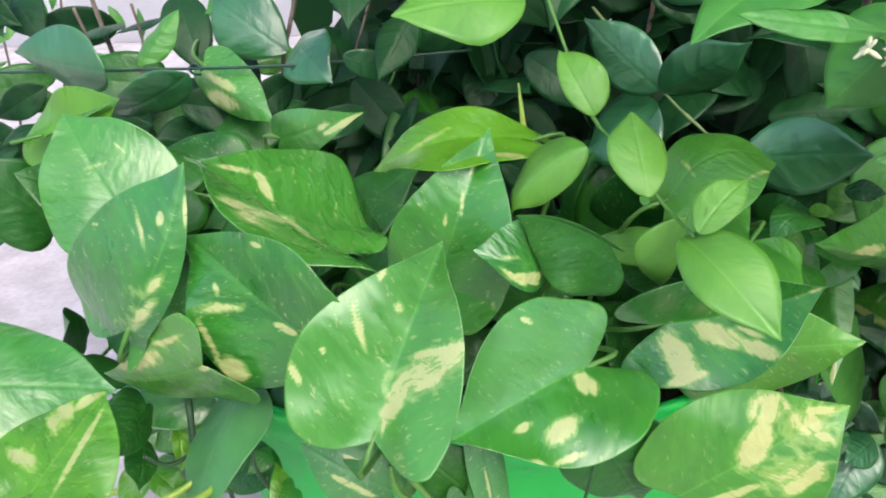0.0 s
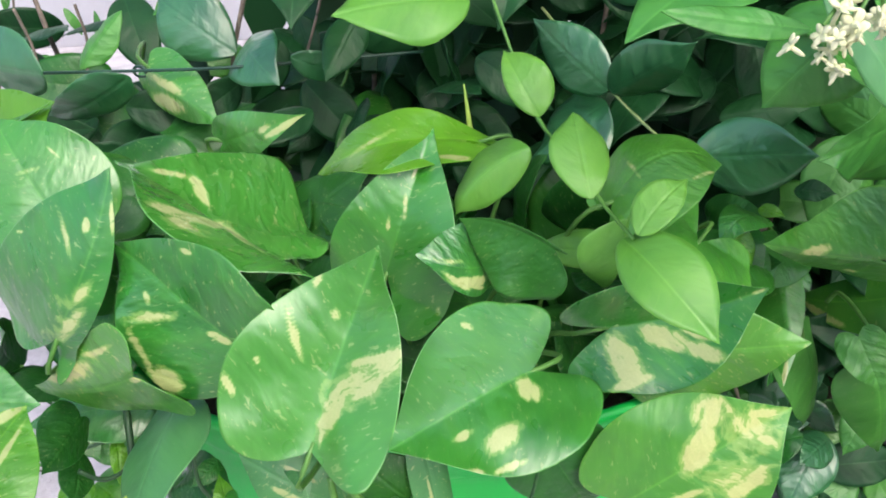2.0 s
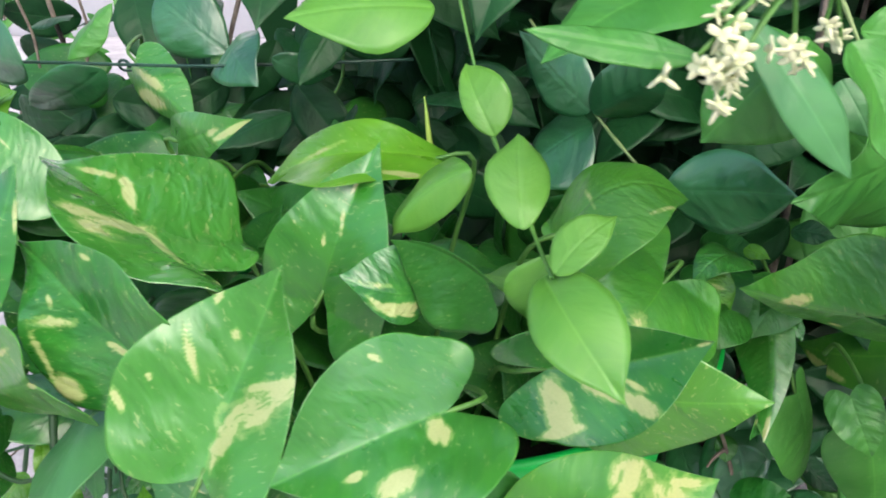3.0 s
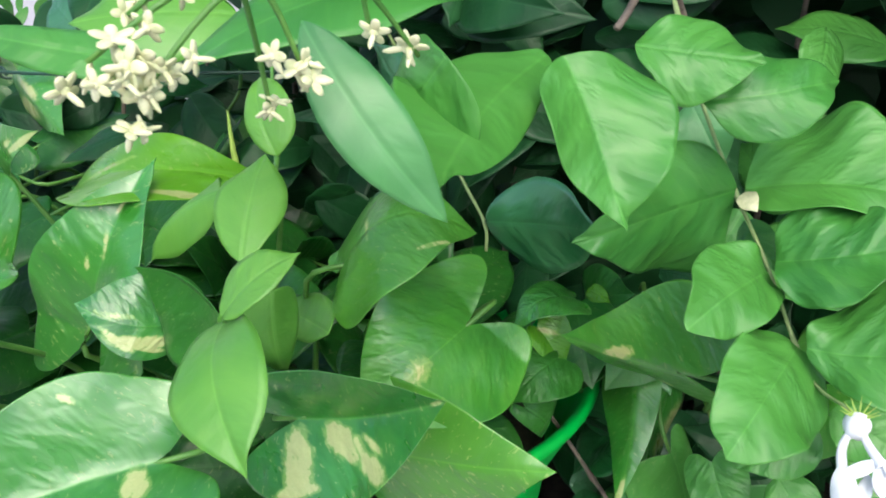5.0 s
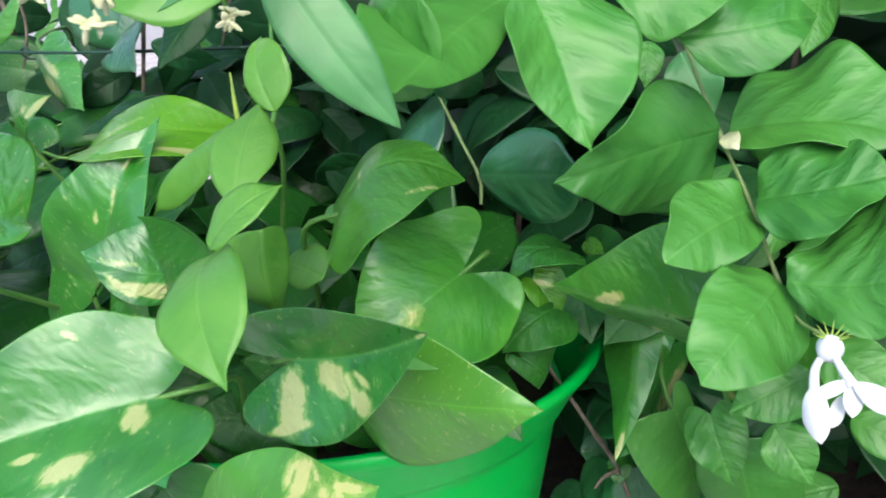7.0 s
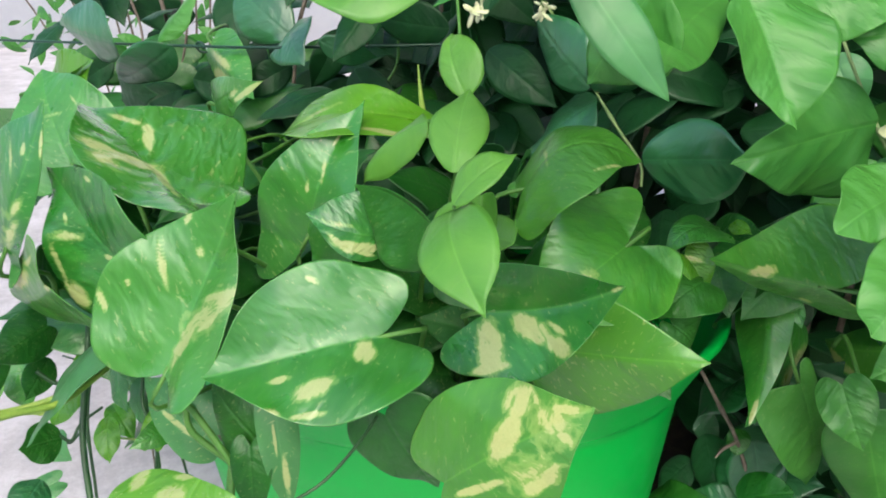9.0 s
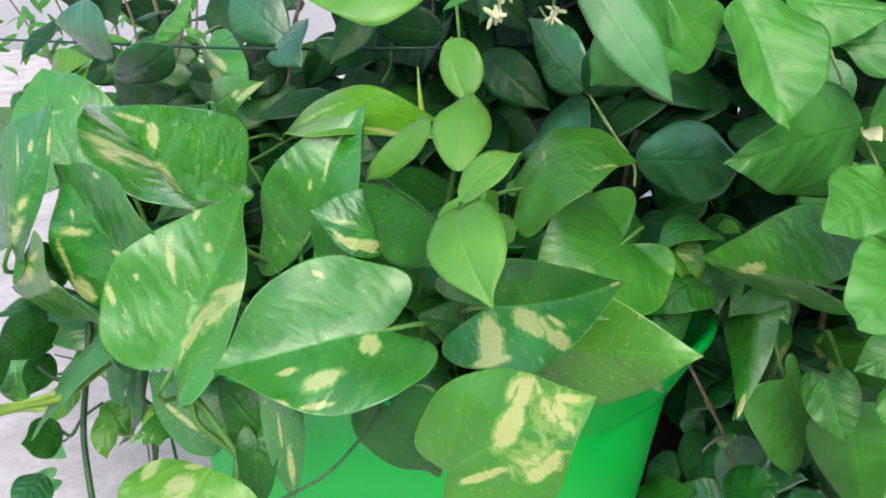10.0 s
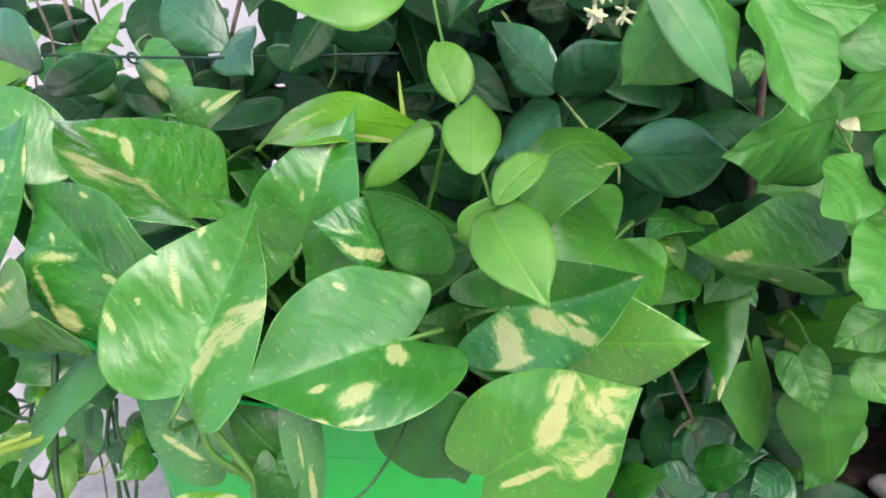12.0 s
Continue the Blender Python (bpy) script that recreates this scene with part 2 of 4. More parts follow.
def leaf(plant, material, shape, base, tip, face, width, arch=0.06, fold=0.0, camber=0.12, twist=0.0, wave=0.045, cream=(), speck=0.0, fine=False, label="", name="leaf", lobe=1.0, full=0.0, petiole=True, droop=0.0, bend=0.0):
    """One leaf blade from the stalk's end to the tip, its upper side towards face. width, fold and lobe may differ between its two halves; droop curls the tip down, bend curves the midrib sideways.
    cream: patches as (along, across, length, breadth, turn)."""
    base, tip = Vector(base), Vector(tip)
    widths, folds, lobes = (q if isinstance(q, tuple) else (q, q) for q in (width, fold, lobe))
    size = (tip - base).length
    x = (tip - base) / size
    z = (Vector(face) - Vector(face).dot(x) * x).normalized()
    y = z.cross(x)
    seed = random.random()
    rows, cols = (88, 44) if fine and cream else (48, 18) if fine else (20, 6)
    edge = spline([(a, b, 0) for a, b in shape], rows)
    bm = bmesh.new()
    info = bm.verts.layers.float_vector.new("leaf")
    spot = bm.verts.layers.float.new("cream")
    dots = bm.verts.layers.float.new("speck")
    chance = bm.verts.layers.float.new("seed")
    phase = seed * 40

    def vert(i, j, under):
        v = j / cols
        t = i / rows
        half = 0 if v >= 0 else 1
        width, fold = widths[half], folds[half]
        rim = edge[i].x * (lobes[half] if edge[i].x < 0 else 1.0)
        mid = t**1.15
        a = mid + (rim - mid) * abs(v) ** 1.15
        b = max(0.0, edge[i].y) * (1 + full * (min(1.0, max(0.0, rim)) - 0.45)) * v
        h = arch * 4 * max(-0.12, a) * (1 - a) * size - 2 * droop * size * max(0.0, a - 0.55) ** 2
        h += fold * (math.hypot(b * width, 0.05 * width) - 0.05 * width) - camber * (2 * b) ** 2 * width * 0.5
        h += wave * width * abs(v) ** 2 * (math.sin(t * 11 + phase + (2.1 if v < 0 else 0)) + 0.5 * math.sin(t * 23 + 1.7 * phase)) * math.sin(math.pi * t)
        h += 0.0012 * width * math.sin(40 * (a - 0.7 * abs(b)) + phase + 3 * math.sin(5 * a + phase)) * math.sin(math.pi * abs(v)) * max(0.0, min(1, 4 * a * (1 - a)))
        yy, zz = b * width + bend * size * 4 * max(0.0, a) * (1 - a), h
        if twist:
            c, s = math.cos(twist * a), math.sin(twist * a)
            yy, zz = yy * c - zz * s, yy * s + zz * c
        p = base + x * (a * size) + y * yy + z * (zz - (0.00045 if under else 0))
        new_vert = bm.verts.new(p)
        new_vert[info] = (a, b * width / size, v)
        new_vert[chance] = seed
        val = 0.0
        for pa, pb, la, lb, turn, *power in cream:
            ca, sa = math.cos(radians(turn)), math.sin(radians(turn))
            da, db = a - pa, 2 * b - pb
            db *= 0.5
            da, db = (da * ca + db * sa) / la, (db * ca - da * sa) / lb
            val = max(val, (power[0] if power else 1.0) * (1.25 - math.sqrt(da * da + db * db)))
        new_vert[spot] = min(0.60, max(0.0, val))
        new_vert[dots] = speck
        return new_vert

    for under in (False, True):
        grid = [[vert(i, j, under) for j in range(-cols, cols + 1)] for i in range(rows + 1)]
        for i in range(rows):
            for j in range(2 * cols):
                quad = (grid[i][j], grid[i + 1][j], grid[i + 1][j + 1], grid[i][j + 1])
                bm.faces.new(quad[::-1] if not under else quad)
        if not under:
            top = grid
    for side in (0, 2 * cols):
        for i in range(rows):
            quad = (top[i][side], top[i + 1][side], grid[i + 1][side], grid[i][side])
            bm.faces.new(quad if side else quad[::-1])
    bmesh.ops.remove_doubles(bm, verts=bm.verts, dist=1e-5)
    bmesh.ops.recalc_face_normals(bm, faces=bm.faces)
    blade = part(name, bm, material, plant, label)
    if petiole and plant is not None and plant.name == "golden_pothos":
        far = base.x > 0.25 or base.x < -0.10 or (base - Vector((0.06, 0.5, 0.35))).length > 0.2
        foot = base - 0.05 * x + Vector((0.0, 0.06, -0.03)) if far else Vector((base.x, 0.44, 0.36)) if base.z < 0.345 and base.y < 0.45 else Vector((0.04 + 0.55 * (base.x - 0.04), 0.54 + 0.4 * (base.y - 0.54), 0.29))
        back = base - 0.022 * x - 0.006 * z
        stalk(blade, [base + 0.004 * x - 0.0012 * z, back, back.lerp(foot, 0.5) + Vector((0, 0.015, 0.01)), foot], 0.0013, 0.0019)
    return blade


def stalk(plant, points, r0, r1, material=None, name="petiole", n=12, label="", knots=0.0):
    return part(name, tube(bmesh.new(), points, r0, r1, n, knots=knots), material or STEM, plant, label)


# ---- setting ----
def slab(name, corner, size, material, label, category, cuts=24, rough=0.0):
    """A slab with a real thickness, gently uneven on top."""
    bm = bmesh.new()
    bmesh.ops.create_grid(bm, x_segments=cuts, y_segments=cuts, size=0.5)
    for v in bm.verts:
        v.co = Vector((corner[0] + (v.co.x + 0.5) * size[0], corner[1] + (v.co.y + 0.5) * size[1], corner[2] + rough * (noise.noise(v.co * 9) - 0.5)))
    low = bmesh.ops.extrude_face_region(bm, geom=bm.faces[:])["geom"]
    for v in low:
        if isinstance(v, bmesh.types.BMVert):
            v.co.z -= size[2]
    bmesh.ops.recalc_face_normals(bm, faces=bm.faces)
    return tagged(part(name, bm, material, None, label), category=category, kind="structure")


slab("ground", (-300, -300, 0.0), (600, 600, 0.3), FLOOR, "pale pinkish concrete ground under the pots", "ground", 60)
# dark slabs added so the pale ground bounces less light into the gaps
slab("soil_bed", (-0.16, 0.76, 0.035), (1.7, 0.8, 0.06), SOIL, "dark soil bed added behind the planter to cut light bounced off the ground", "soil", 30, 0.03)
slab("soil_bed", (0.30, -0.05, 0.035), (1.24, 0.8, 0.06), SOIL, "dark soil bed added beside the planter to cut light bounced off the ground", "soil", 30, 0.03)
bm = bmesh.new()
bmesh.ops.create_cube(bm, size=1.0, matrix=Matrix.Translation((-0.5, 3.6, 1.3)) @ Matrix.Diagonal((9.0, 0.2, 2.6, 1)))
bmesh.ops.bevel(bm, geom=bm.edges[:], offset=0.01, segments=2, affect="EDGES")
tagged(part("wall_north", bm, WALL, None, "white painted wall behind the plants"), category="wall", kind="structure")


# unseen wall added behind the camera: blocks low sky, bounces light forward
bm = bmesh.new()
bmesh.ops.create_cube(bm, size=1.0, matrix=Matrix.Translation((-0.5, -2.4, 0.6)) @ Matrix.Diagonal((9.0, 0.2, 1.2, 1)))
bmesh.ops.bevel(bm, geom=bm.edges[:], offset=0.01, segments=2, affect="EDGES")
tagged(part("added_wall_south", bm, FILL_WALL, None, "unseen pale wall added behind the camera to block low sky and bounce light"), category="wall", kind="structure")

STONE = plain_material("grey_stone", (0.16, 0.16, 0.19), (0.42, 0.42, 0.46), 40.0, 0.85, 0.8, 0.003)


def stone(place, size, turn):
    """A rounded, slightly lumpy stone lying on the bed."""
    bm = bmesh.new()
    bmesh.ops.create_icosphere(bm, subdivisions=3, radius=1.0)
    for v in bm.verts:
        v.co *= 1 + 0.22 * noise.noise(v.co * 1.3 + Vector(place) * 50)
        v.co = Vector((v.co.x * size, v.co.y * size * 0.8, v.co.z * size * 0.6))
    bm.transform(Matrix.Translation(place) @ Matrix.Rotation(turn, 4, "Z"))
    return tagged(part("stone", bm, STONE, None, "rounded grey stone lying on the dark planting bed"), category="stone", group="stones on the bed")


for k in range(26):
    stone((0.37 + 0.036 * (k % 7) + 0.010 * math.sin(k * 2.3), 0.60 + 0.045 * (k // 7) + 0.012 * math.cos(k * 1.7), 0.040), 0.017 + 0.005 * math.sin(k * 3.1), k * 1.1)

# ---- the planter ----
def oval(a, b, n, power=2.0):
    out = []
    for k in range(n):
        t = 2 * math.pi * k / n
        c, s = math.cos(t), math.sin(t)
        out.append((a * math.copysign(abs(c) ** (2 / power), c), b * math.copysign(abs(s) ** (2 / power), s)))
    return out


def lathe(bm, rings, n=72, ring=False):
    """An oval vessel: rings of (half width, half depth, height) along the profile; ring: the profile closes on itself."""
    loops = [[bm.verts.new((x, y, z)) for x, y in oval(a, b, n)] for a, b, z in rings]
    for low, high in zip(loops, loops[1:] + (loops[:1] if ring else [])):
        for i in range(n):
            bm.faces.new((low[i], low[(i + 1) % n], high[(i + 1) % n], high[i]))
    if not ring:
        bm.faces.new(loops[0][::-1])
        bm.faces.new(loops[-1])
    bmesh.ops.recalc_face_normals(bm, faces=bm.faces)
    return bm


planter = thing("planter", (0.024, 0.603, 0.0, 0, 0, 0), "bright green plastic planter with flared rim on concrete", "planter")
A, D, H = 0.2445, 0.182, 0.305
WALLS = [(0.072, 0.0), (0.066, 0.004), (0.031, 0.242), (0.029, 0.2495), (0.026, 0.253), (0.030, 0.253), (0.037, 0.242), (0.072, 0.02)]
BAND = [(0.026, 0.253), (0.024, 0.2545), (0.022, 0.259), (0.009, H - 0.020), (0.005, H - 0.014), (0.0, H - 0.006), (0.0, H - 0.001), (0.004, H), (0.009, H - 0.004), (0.028, 0.259), (0.0285, 0.2538)]
for name, profile, ring in (("body", WALLS, False), ("rim", BAND, True)):
    shell = lathe(bmesh.new(), [(A - inset, D - inset, z) for inset, z in profile], ring=ring)
    shell.transform(planter.matrix_world)
    part(name, shell, POT, planter)
soil = lathe(bmesh.new(), [(A - 0.075, D - 0.075, 0.08), (A - 0.034, D - 0.034, 0.256), (A - 0.09, D - 0.07, 0.264), (A - 0.17, D - 0.12, 0.268)])
soil.transform(planter.matrix_world)
tagged(part("soil", soil, SOIL, None, "dark damp potting soil inside the green planter"), category="soil")

# ---- golden pothos ----
pothos = thing("golden_pothos", (0.04, 0.55, 0.29), "golden pothos with cream-splashed green leaves filling the planter", "houseplant")
leaf(pothos, POTHOS, HEART, (-0.021, 0.344, 0.364), (0.017, 0.380, 0.454), (-0.17, -0.89, 0.43), (0.0923, 0.0794), arch=-0.03, fold=(0.55, 0.67), lobe=(0.8, 0.38), full=0.09, droop=-0.12, bend=0.025, fine=True, cream=[[0.39, -0.4, 0.3, 0.119, -54, 0.55], [0.23, -0.14, 0.181, 0.066, -17], [0.53, -0.67, 0.106, 0.065, -39], [0.39, -0.52, 0.14, 0.034, -45], [0.49, 0.48, 0.155, 0.022, -144], [0.76, 0.45, 0.038, 0.022, 171], [0.19, 0.92, 0.063, 0.022, -141], [0.63, 0.17, 0.035, 0.022, -137], [0.51, -0.43, 0.206, 0.024, -61], [0.14, -0.06, 0.115, 0.022, 11], [0.33, 0.73, 0.023, 0.017, -122]], speck=0.6)
leaf(pothos, QUILTED, HEART, (-0.039, 0.415, 0.432), (-0.119, 0.436, 0.489), (0.60, 0.21, 0.77), (0.0979, 0.1358), arch=-0.055, fold=(0.04, 0.62), lobe=(1.71, 1.03), full=0.82, droop=0.19, bend=-0.047, fine=True, cream=[[0.61, -0.22, 0.116, 0.028, 156], [0.78, -0.19, 0.113, 0.024, -158, 0.8], [0.57, 0.5, 0.141, 0.049, -140], [0.43, 0.2, 0.168, 0.06, -122], [0.22, 0.06, 0.187, 0.038, 163], [0.45, 0.58, 0.141, 0.072, -140, 0.55], [-0.12, 0.12, 0.034, 0.022, -155]], speck=0.8)
leaf(pothos, POTHOS, HEART, (0.088, 0.376, 0.384), (0.017, 0.325, 0.375), (0.27, -0.52, 0.81), (0.0942, 0.0767), arch=0.022, fold=(0.53, 0.78), lobe=(1.62, 1.63), full=0.18, droop=-0.21, bend=-0.016, fine=True, cream=[[0.11, 0.17, 0.089, 0.064, 65], [0.44, 0.49, 0.129, 0.059, -172], [0.61, 0.26, 0.07, 0.024, -180], [0.29, -0.77, 0.043, 0.022, 133], [0.51, 0.76, 0.103, 0.022, 171], [0.68, 0.64, 0.049, 0.022, 141]], speck=0.5)
leaf(pothos, POTHOS, HEART, (0.135, 0.415, 0.384), (0.208, 0.393, 0.418), (-0.35, -0.92, 0.18), (0.057, 0.0657), arch=-0.036, fold=(1.04, 0.93), lobe=(1.79, 2.37), full=0.06, droop=-0.08, bend=-0.048, fine=True, cream=[[0.04, -0.49, 0.214, 0.1, -73], [0.06, -0.79, 0.145, 0.044, 12], [0.31, -0.27, 0.178, 0.076, -36], [0.54, -0.55, 0.161, 0.056, -27], [0.93, 0.01, 0.047, 0.022, -3], [0.5, -0.31, 0.122, 0.022, -37, 0.7]], speck=0.7)
leaf(pothos, PALE, HEART, (0.156, 0.444, 0.350), (0.249, 0.420, 0.366), (-0.27, -0.95, 0.17), (0.0718, 0.0789), arch=0.057, fold=(0.04, -0.29), lobe=(0.6, 0.77), full=-0.2, droop=0.06, bend=0.008, fine=True, petiole=False, speck=0.7)
leaf(pothos, PALE, HEART, (0.131, 0.343, 0.327), (0.202, 0.337, 0.386), (-0.39, -0.83, 0.39), (0.0757, 0.0842), arch=0.054, fold=(0.19, 0.09), lobe=(1.09, 0.9), full=0.31, droop=-0.02, bend=0.008, fine=True, petiole=False, cream=[[0.65, 0.42, 0.109, 0.095, -109], [0.51, 0.12, 0.172, 0.083, -149], [0.78, 0.03, 0.153, 0.163, -5, 0.5], [0.87, 0.11, 0.121, 0.035, -28, 0.75], [0.81, -0.17, 0.065, 0.03, -54], [0.58, -0.33, 0.225, 0.118, -7, 0.5], [0.61, -0.45, 0.151, 0.048, 11], [0.25, -0.25, 0.201, 0.027, -8], [0.75, 0.43, 0.077, 0.025, 93, 0.7]], speck=0.4)
leaf(pothos, POTHOS, HEART, (0.011, 0.454, 0.403), (0.042, 0.487, 0.478), (-0.29, -0.82, 0.49), (0.0496, 0.0699), arch=0.148, fold=(0.85, 0.24), lobe=(3.13, 2.7), full=-0.69, droop=-0.07, bend=-0.045, fine=True, cream=[[0.44, 0.02, 0.107, 0.027, -156, 0.8], [-0.14, -1.01, 0.033, 0.025, -135], [0.31, 0.24, 0.049, 0.022, -161], [0.69, 0.06, 0.062, 0.022, -10, 0.7]], speck=0.7)
leaf(pothos, POTHOS, HEART, (0.069, 0.440, 0.413), (0.031, 0.418, 0.431), (0.60, -0.59, 0.54), (0.0334, 0.0558), arch=0.123, fold=(0.24, 0.03), lobe=(1.42, 1.46), full=0.32, droop=0.09, bend=0.139, fine=True, cream=[[0.35, 0.48, 0.354, 0.103, -177], [0.56, 0.51, 0.216, 0.064, 147], [0.27, 0.66, 0.203, 0.038, 166], [0.62, -0.09, 0.211, 0.038, -173, 0.5]], speck=0.3)
leaf(pothos, PALE, HEART, (0.199, 0.481, 0.401), (0.156, 0.432, 0.372), (0.34, -0.68, 0.65), (0.0816, 0.076), arch=0.13, fold=(0.42, 0.34), lobe=(2.14, 3.2), fine=True, cream=[[0.5, 0.04, 0.108, 0.135, 100, 0.42]], speck=0.15)
leaf(pothos, PALE, HEART, (0.143, 0.466, 0.438), (0.205, 0.473, 0.456), (-0.22, -0.40, 0.89), (0.061, 0.0863), arch=0.25, fold=(-0.05, -0.12), lobe=(1.38, 0.93), full=0.49, droop=0.07, bend=0.084, fine=True, cream=[[0.74, -0.42, 0.123, 0.022, -161, 0.8], [0.24, 0.15, 0.155, 0.022, -86, 0.5]], speck=0.3)
leaf(pothos, PALE, HEART, (0.304, 0.469, 0.392), (0.245, 0.497, 0.392), (-0.41, -0.86, -0.31), (0.0496, 0.067), arch=-0.018, fold=(-0.37, -0.4), lobe=(2.25, 2.4), full=-0.51, droop=-0.01, bend=0.049, fine=True, cream=[[0.53, -0.04, 0.142, 0.064, -151], [0.2, 0.68, 0.068, 0.053, -175], [-0.25, 0.01, 0.201, 0.05, -102]], speck=0.3)
leaf(pothos, POTHOS, HEART, (0.288, 0.563, 0.336), (0.281, 0.512, 0.271), (-0.48, -0.66, 0.58), (0.0228, 0.0478), arch=0.026, fold=(-0.31, -0.41), full=-0.6, droop=-0.02, bend=0.053, fine=True, cream=[(0.88, 0.01, 0.126, 0.059, 169)], speck=0.5)
leaf(pothos, POTHOS, HEART, (0.314, 0.608, 0.298), (0.280, 0.539, 0.253), (0.87, -0.48, 0.09), (0.0628, 0.077), arch=0.069, fold=(0.08, 0), full=-0.05, droop=-0.04, bend=-0.028, fine=True, cream=[[0.25, 0.59, 0.296, 0.149, 156], [0.75, 0.11, 0.275, 0.042, 133, 0.7]], speck=0.9)
leaf(pothos, JASMINE, HEART, (0.314, 0.559, 0.281), (0.333, 0.569, 0.190), (0.71, -0.70, 0.07), (0.0391, 0.0663), arch=0.064, fold=(-0.12, -0.22), lobe=(1, 0.2), full=0.03, droop=0.09, bend=0.009, fine=True, speck=0.25)
leaf(pothos, PALE, HEART, (0.389, 0.536, 0.335), (0.334, 0.641, 0.275), (-0.89, -0.25, 0.38), (0.0528, 0.048), arch=0.043, fold=(-0.39, -0.4), full=0.36, droop=0.11, bend=0.075, fine=True, cream=[[0.73, 0.41, 0.225, 0.06, 136]], speck=0.4)
leaf(pothos, JASMINE, OVATE, (0.347, 0.524, 0.287), (0.379, 0.546, 0.183), (-0.00, -0.98, -0.21), (0.0605, 0.0543), arch=0.093, fold=(-0.47, -0.34), full=-0.6, droop=-0.03, fine=True, speck=0.15)
leaf(pothos, POTHOS, HEART, (-0.189, 0.487, 0.426), (-0.235, 0.527, 0.484), (0.00, -0.82, 0.57), 0.089, arch=0.08, fold=0.08, fine=True, cream=[(0.47, -0.47, 0.073, 0.015, -166, 0.7), (0.45, -0.05, 0.102, 0.023, -110, 0.5)], speck=0.5)
leaf(pothos, POTHOS, HEART, (-0.150, 0.382, 0.408), (-0.108, 0.402, 0.491), (-0.05, -0.96, 0.26), (0.1029, 0.0268), arch=0.135, fold=(-0.35, 0.03), lobe=(1.51, 2.01), full=0.11, droop=-0.23, bend=-0.069, fine=True, cream=[[0.68, 0.12, 0.039, 0.024, 5], [0.33, -0.19, 0.208, 0.088, -60, 0.65], [0.14, -0.27, 0.276, 0.131, -46, 0.65], [0.77, -0.4, 0.117, 0.034, -131], [0.45, 0.82, 0.02, 0.02, 7], [0.59, 0.32, 0.142, 0.022, -141, 0.6]], speck=0.7)
leaf(pothos, POTHOS, HEART, (-0.059, 0.372, 0.410), (-0.114, 0.397, 0.455), (-0.30, -0.94, 0.15), (0.0929, 0.074), arch=0.073, fold=(0.21, 0.25), lobe=(1.3, 1.27), full=-0.1, droop=-0.18, bend=-0.029, fine=True, cream=[[0.18, 0.91, 0.122, 0.084, -165], [0.07, 0.07, 0.087, 0.024, -168], [0.5, 0.4, 0.196, 0.042, -142, 0.7], [0.43, 0.78, 0.205, 0.029, 153, 0.7], [0.53, -0.67, 0.045, 0.022, -152], [0.59, 0.25, 0.048, 0.022, 153]], speck=0.8)
leaf(pothos, PALE, HEART, (-0.107, 0.363, 0.396), (-0.185, 0.403, 0.363), (-0.35, -0.90, -0.26), (0.0679, 0.0488), arch=-0.021, fold=(-0.21, -0.14), lobe=(1.06, 0.83), full=-0.55, droop=0.1, bend=0.068, fine=True, cream=[[0.56, -0.45, 0.328, 0.106, -165, 0.75], [0.22, -0.77, 0.213, 0.042, 179, 0.7], [0.01, 0.05, 0.055, 0.035, 173]], speck=0.8, petiole=False)
leaf(pothos, LIME, HEART, (0.068, 0.514, 0.461), (-0.033, 0.506, 0.450), (-0.07, -0.39, 0.92), (0.0845, 0.0572), arch=0.168, fold=(0.43, 0.16), full=1.3, droop=0.13, bend=0.081, fine=True, speck=0.5, cream=[[0.18, 0.52, 0.118, 0.043, -168], [0.64, -0.14, 0.209, 0.044, -145, 0.55]])
leaf(pothos, LIME, HEART, (-0.272, 0.557, 0.459), (-0.204, 0.543, 0.489), (0.44, 0.26, -0.86), 0.014, arch=0.04, fold=-0.4, fine=True, speck=0.4)
leaf(pothos, POTHOS, HEART, (-0.097, 0.536, 0.459), (-0.034, 0.499, 0.486), (-0.51, -0.86, 0.03), 0.030, arch=0.1, fold=-0.01, full=-0.37, fine=True, cream=[(0.8, -0.18, 0.233, 0.072, 24), (0.61, -0.01, 0.108, 0.061, 46, 0.8)], speck=0.6)
leaf(pothos, POTHOS, HEART, (-0.191, 0.684, 0.478), (-0.127, 0.639, 0.441), (-0.38, -0.85, 0.38), 0.045, arch=0.04, fold=-0.4, fine=True, cream=[(0.25, -0.06, 0.285, 0.1, 19, 0.8), (0.33, -0.63, 0.287, 0.138, 35)], speck=0.9)
leaf(pothos, POTHOS, HEART, (-0.145, 0.439, 0.329), (-0.200, 0.412, 0.332), (0.26, -0.43, 0.86), 0.044, arch=0.01, fold=0, fine=True, speck=0.2)
leaf(pothos, LIME, HEART, (-0.149, 0.273, 0.396), (-0.138, 0.326, 0.408), (0.15, -0.80, 0.60), 0.052, arch=0.01, fold=0, fine=True, cream=[(0.64, 0.36, 0.184, 0.114, 6, 0.7), (0.85, 0.15, 0.174, 0.046, -23), (0.22, 0.45, 0.17, 0.068, -107), (0.44, -0.23, 0.43, 0.026, 5)], speck=0.8)
leaf(pothos, POTHOS, HEART, (-0.199, 0.317, 0.418), (-0.140, 0.339, 0.399), (0.42, -0.46, 0.78), 0.066, arch=0.05, fold=-0.03, full=-0.1, fine=True, speck=0.3)
leaf(pothos, SHADED, HEART, (0.095, 0.360, 0.348), (0.119, 0.369, 0.301), (0.05, -0.99, -0.16), 0.057, fold=0.0, fine=True, speck=0.0, petiole=False)
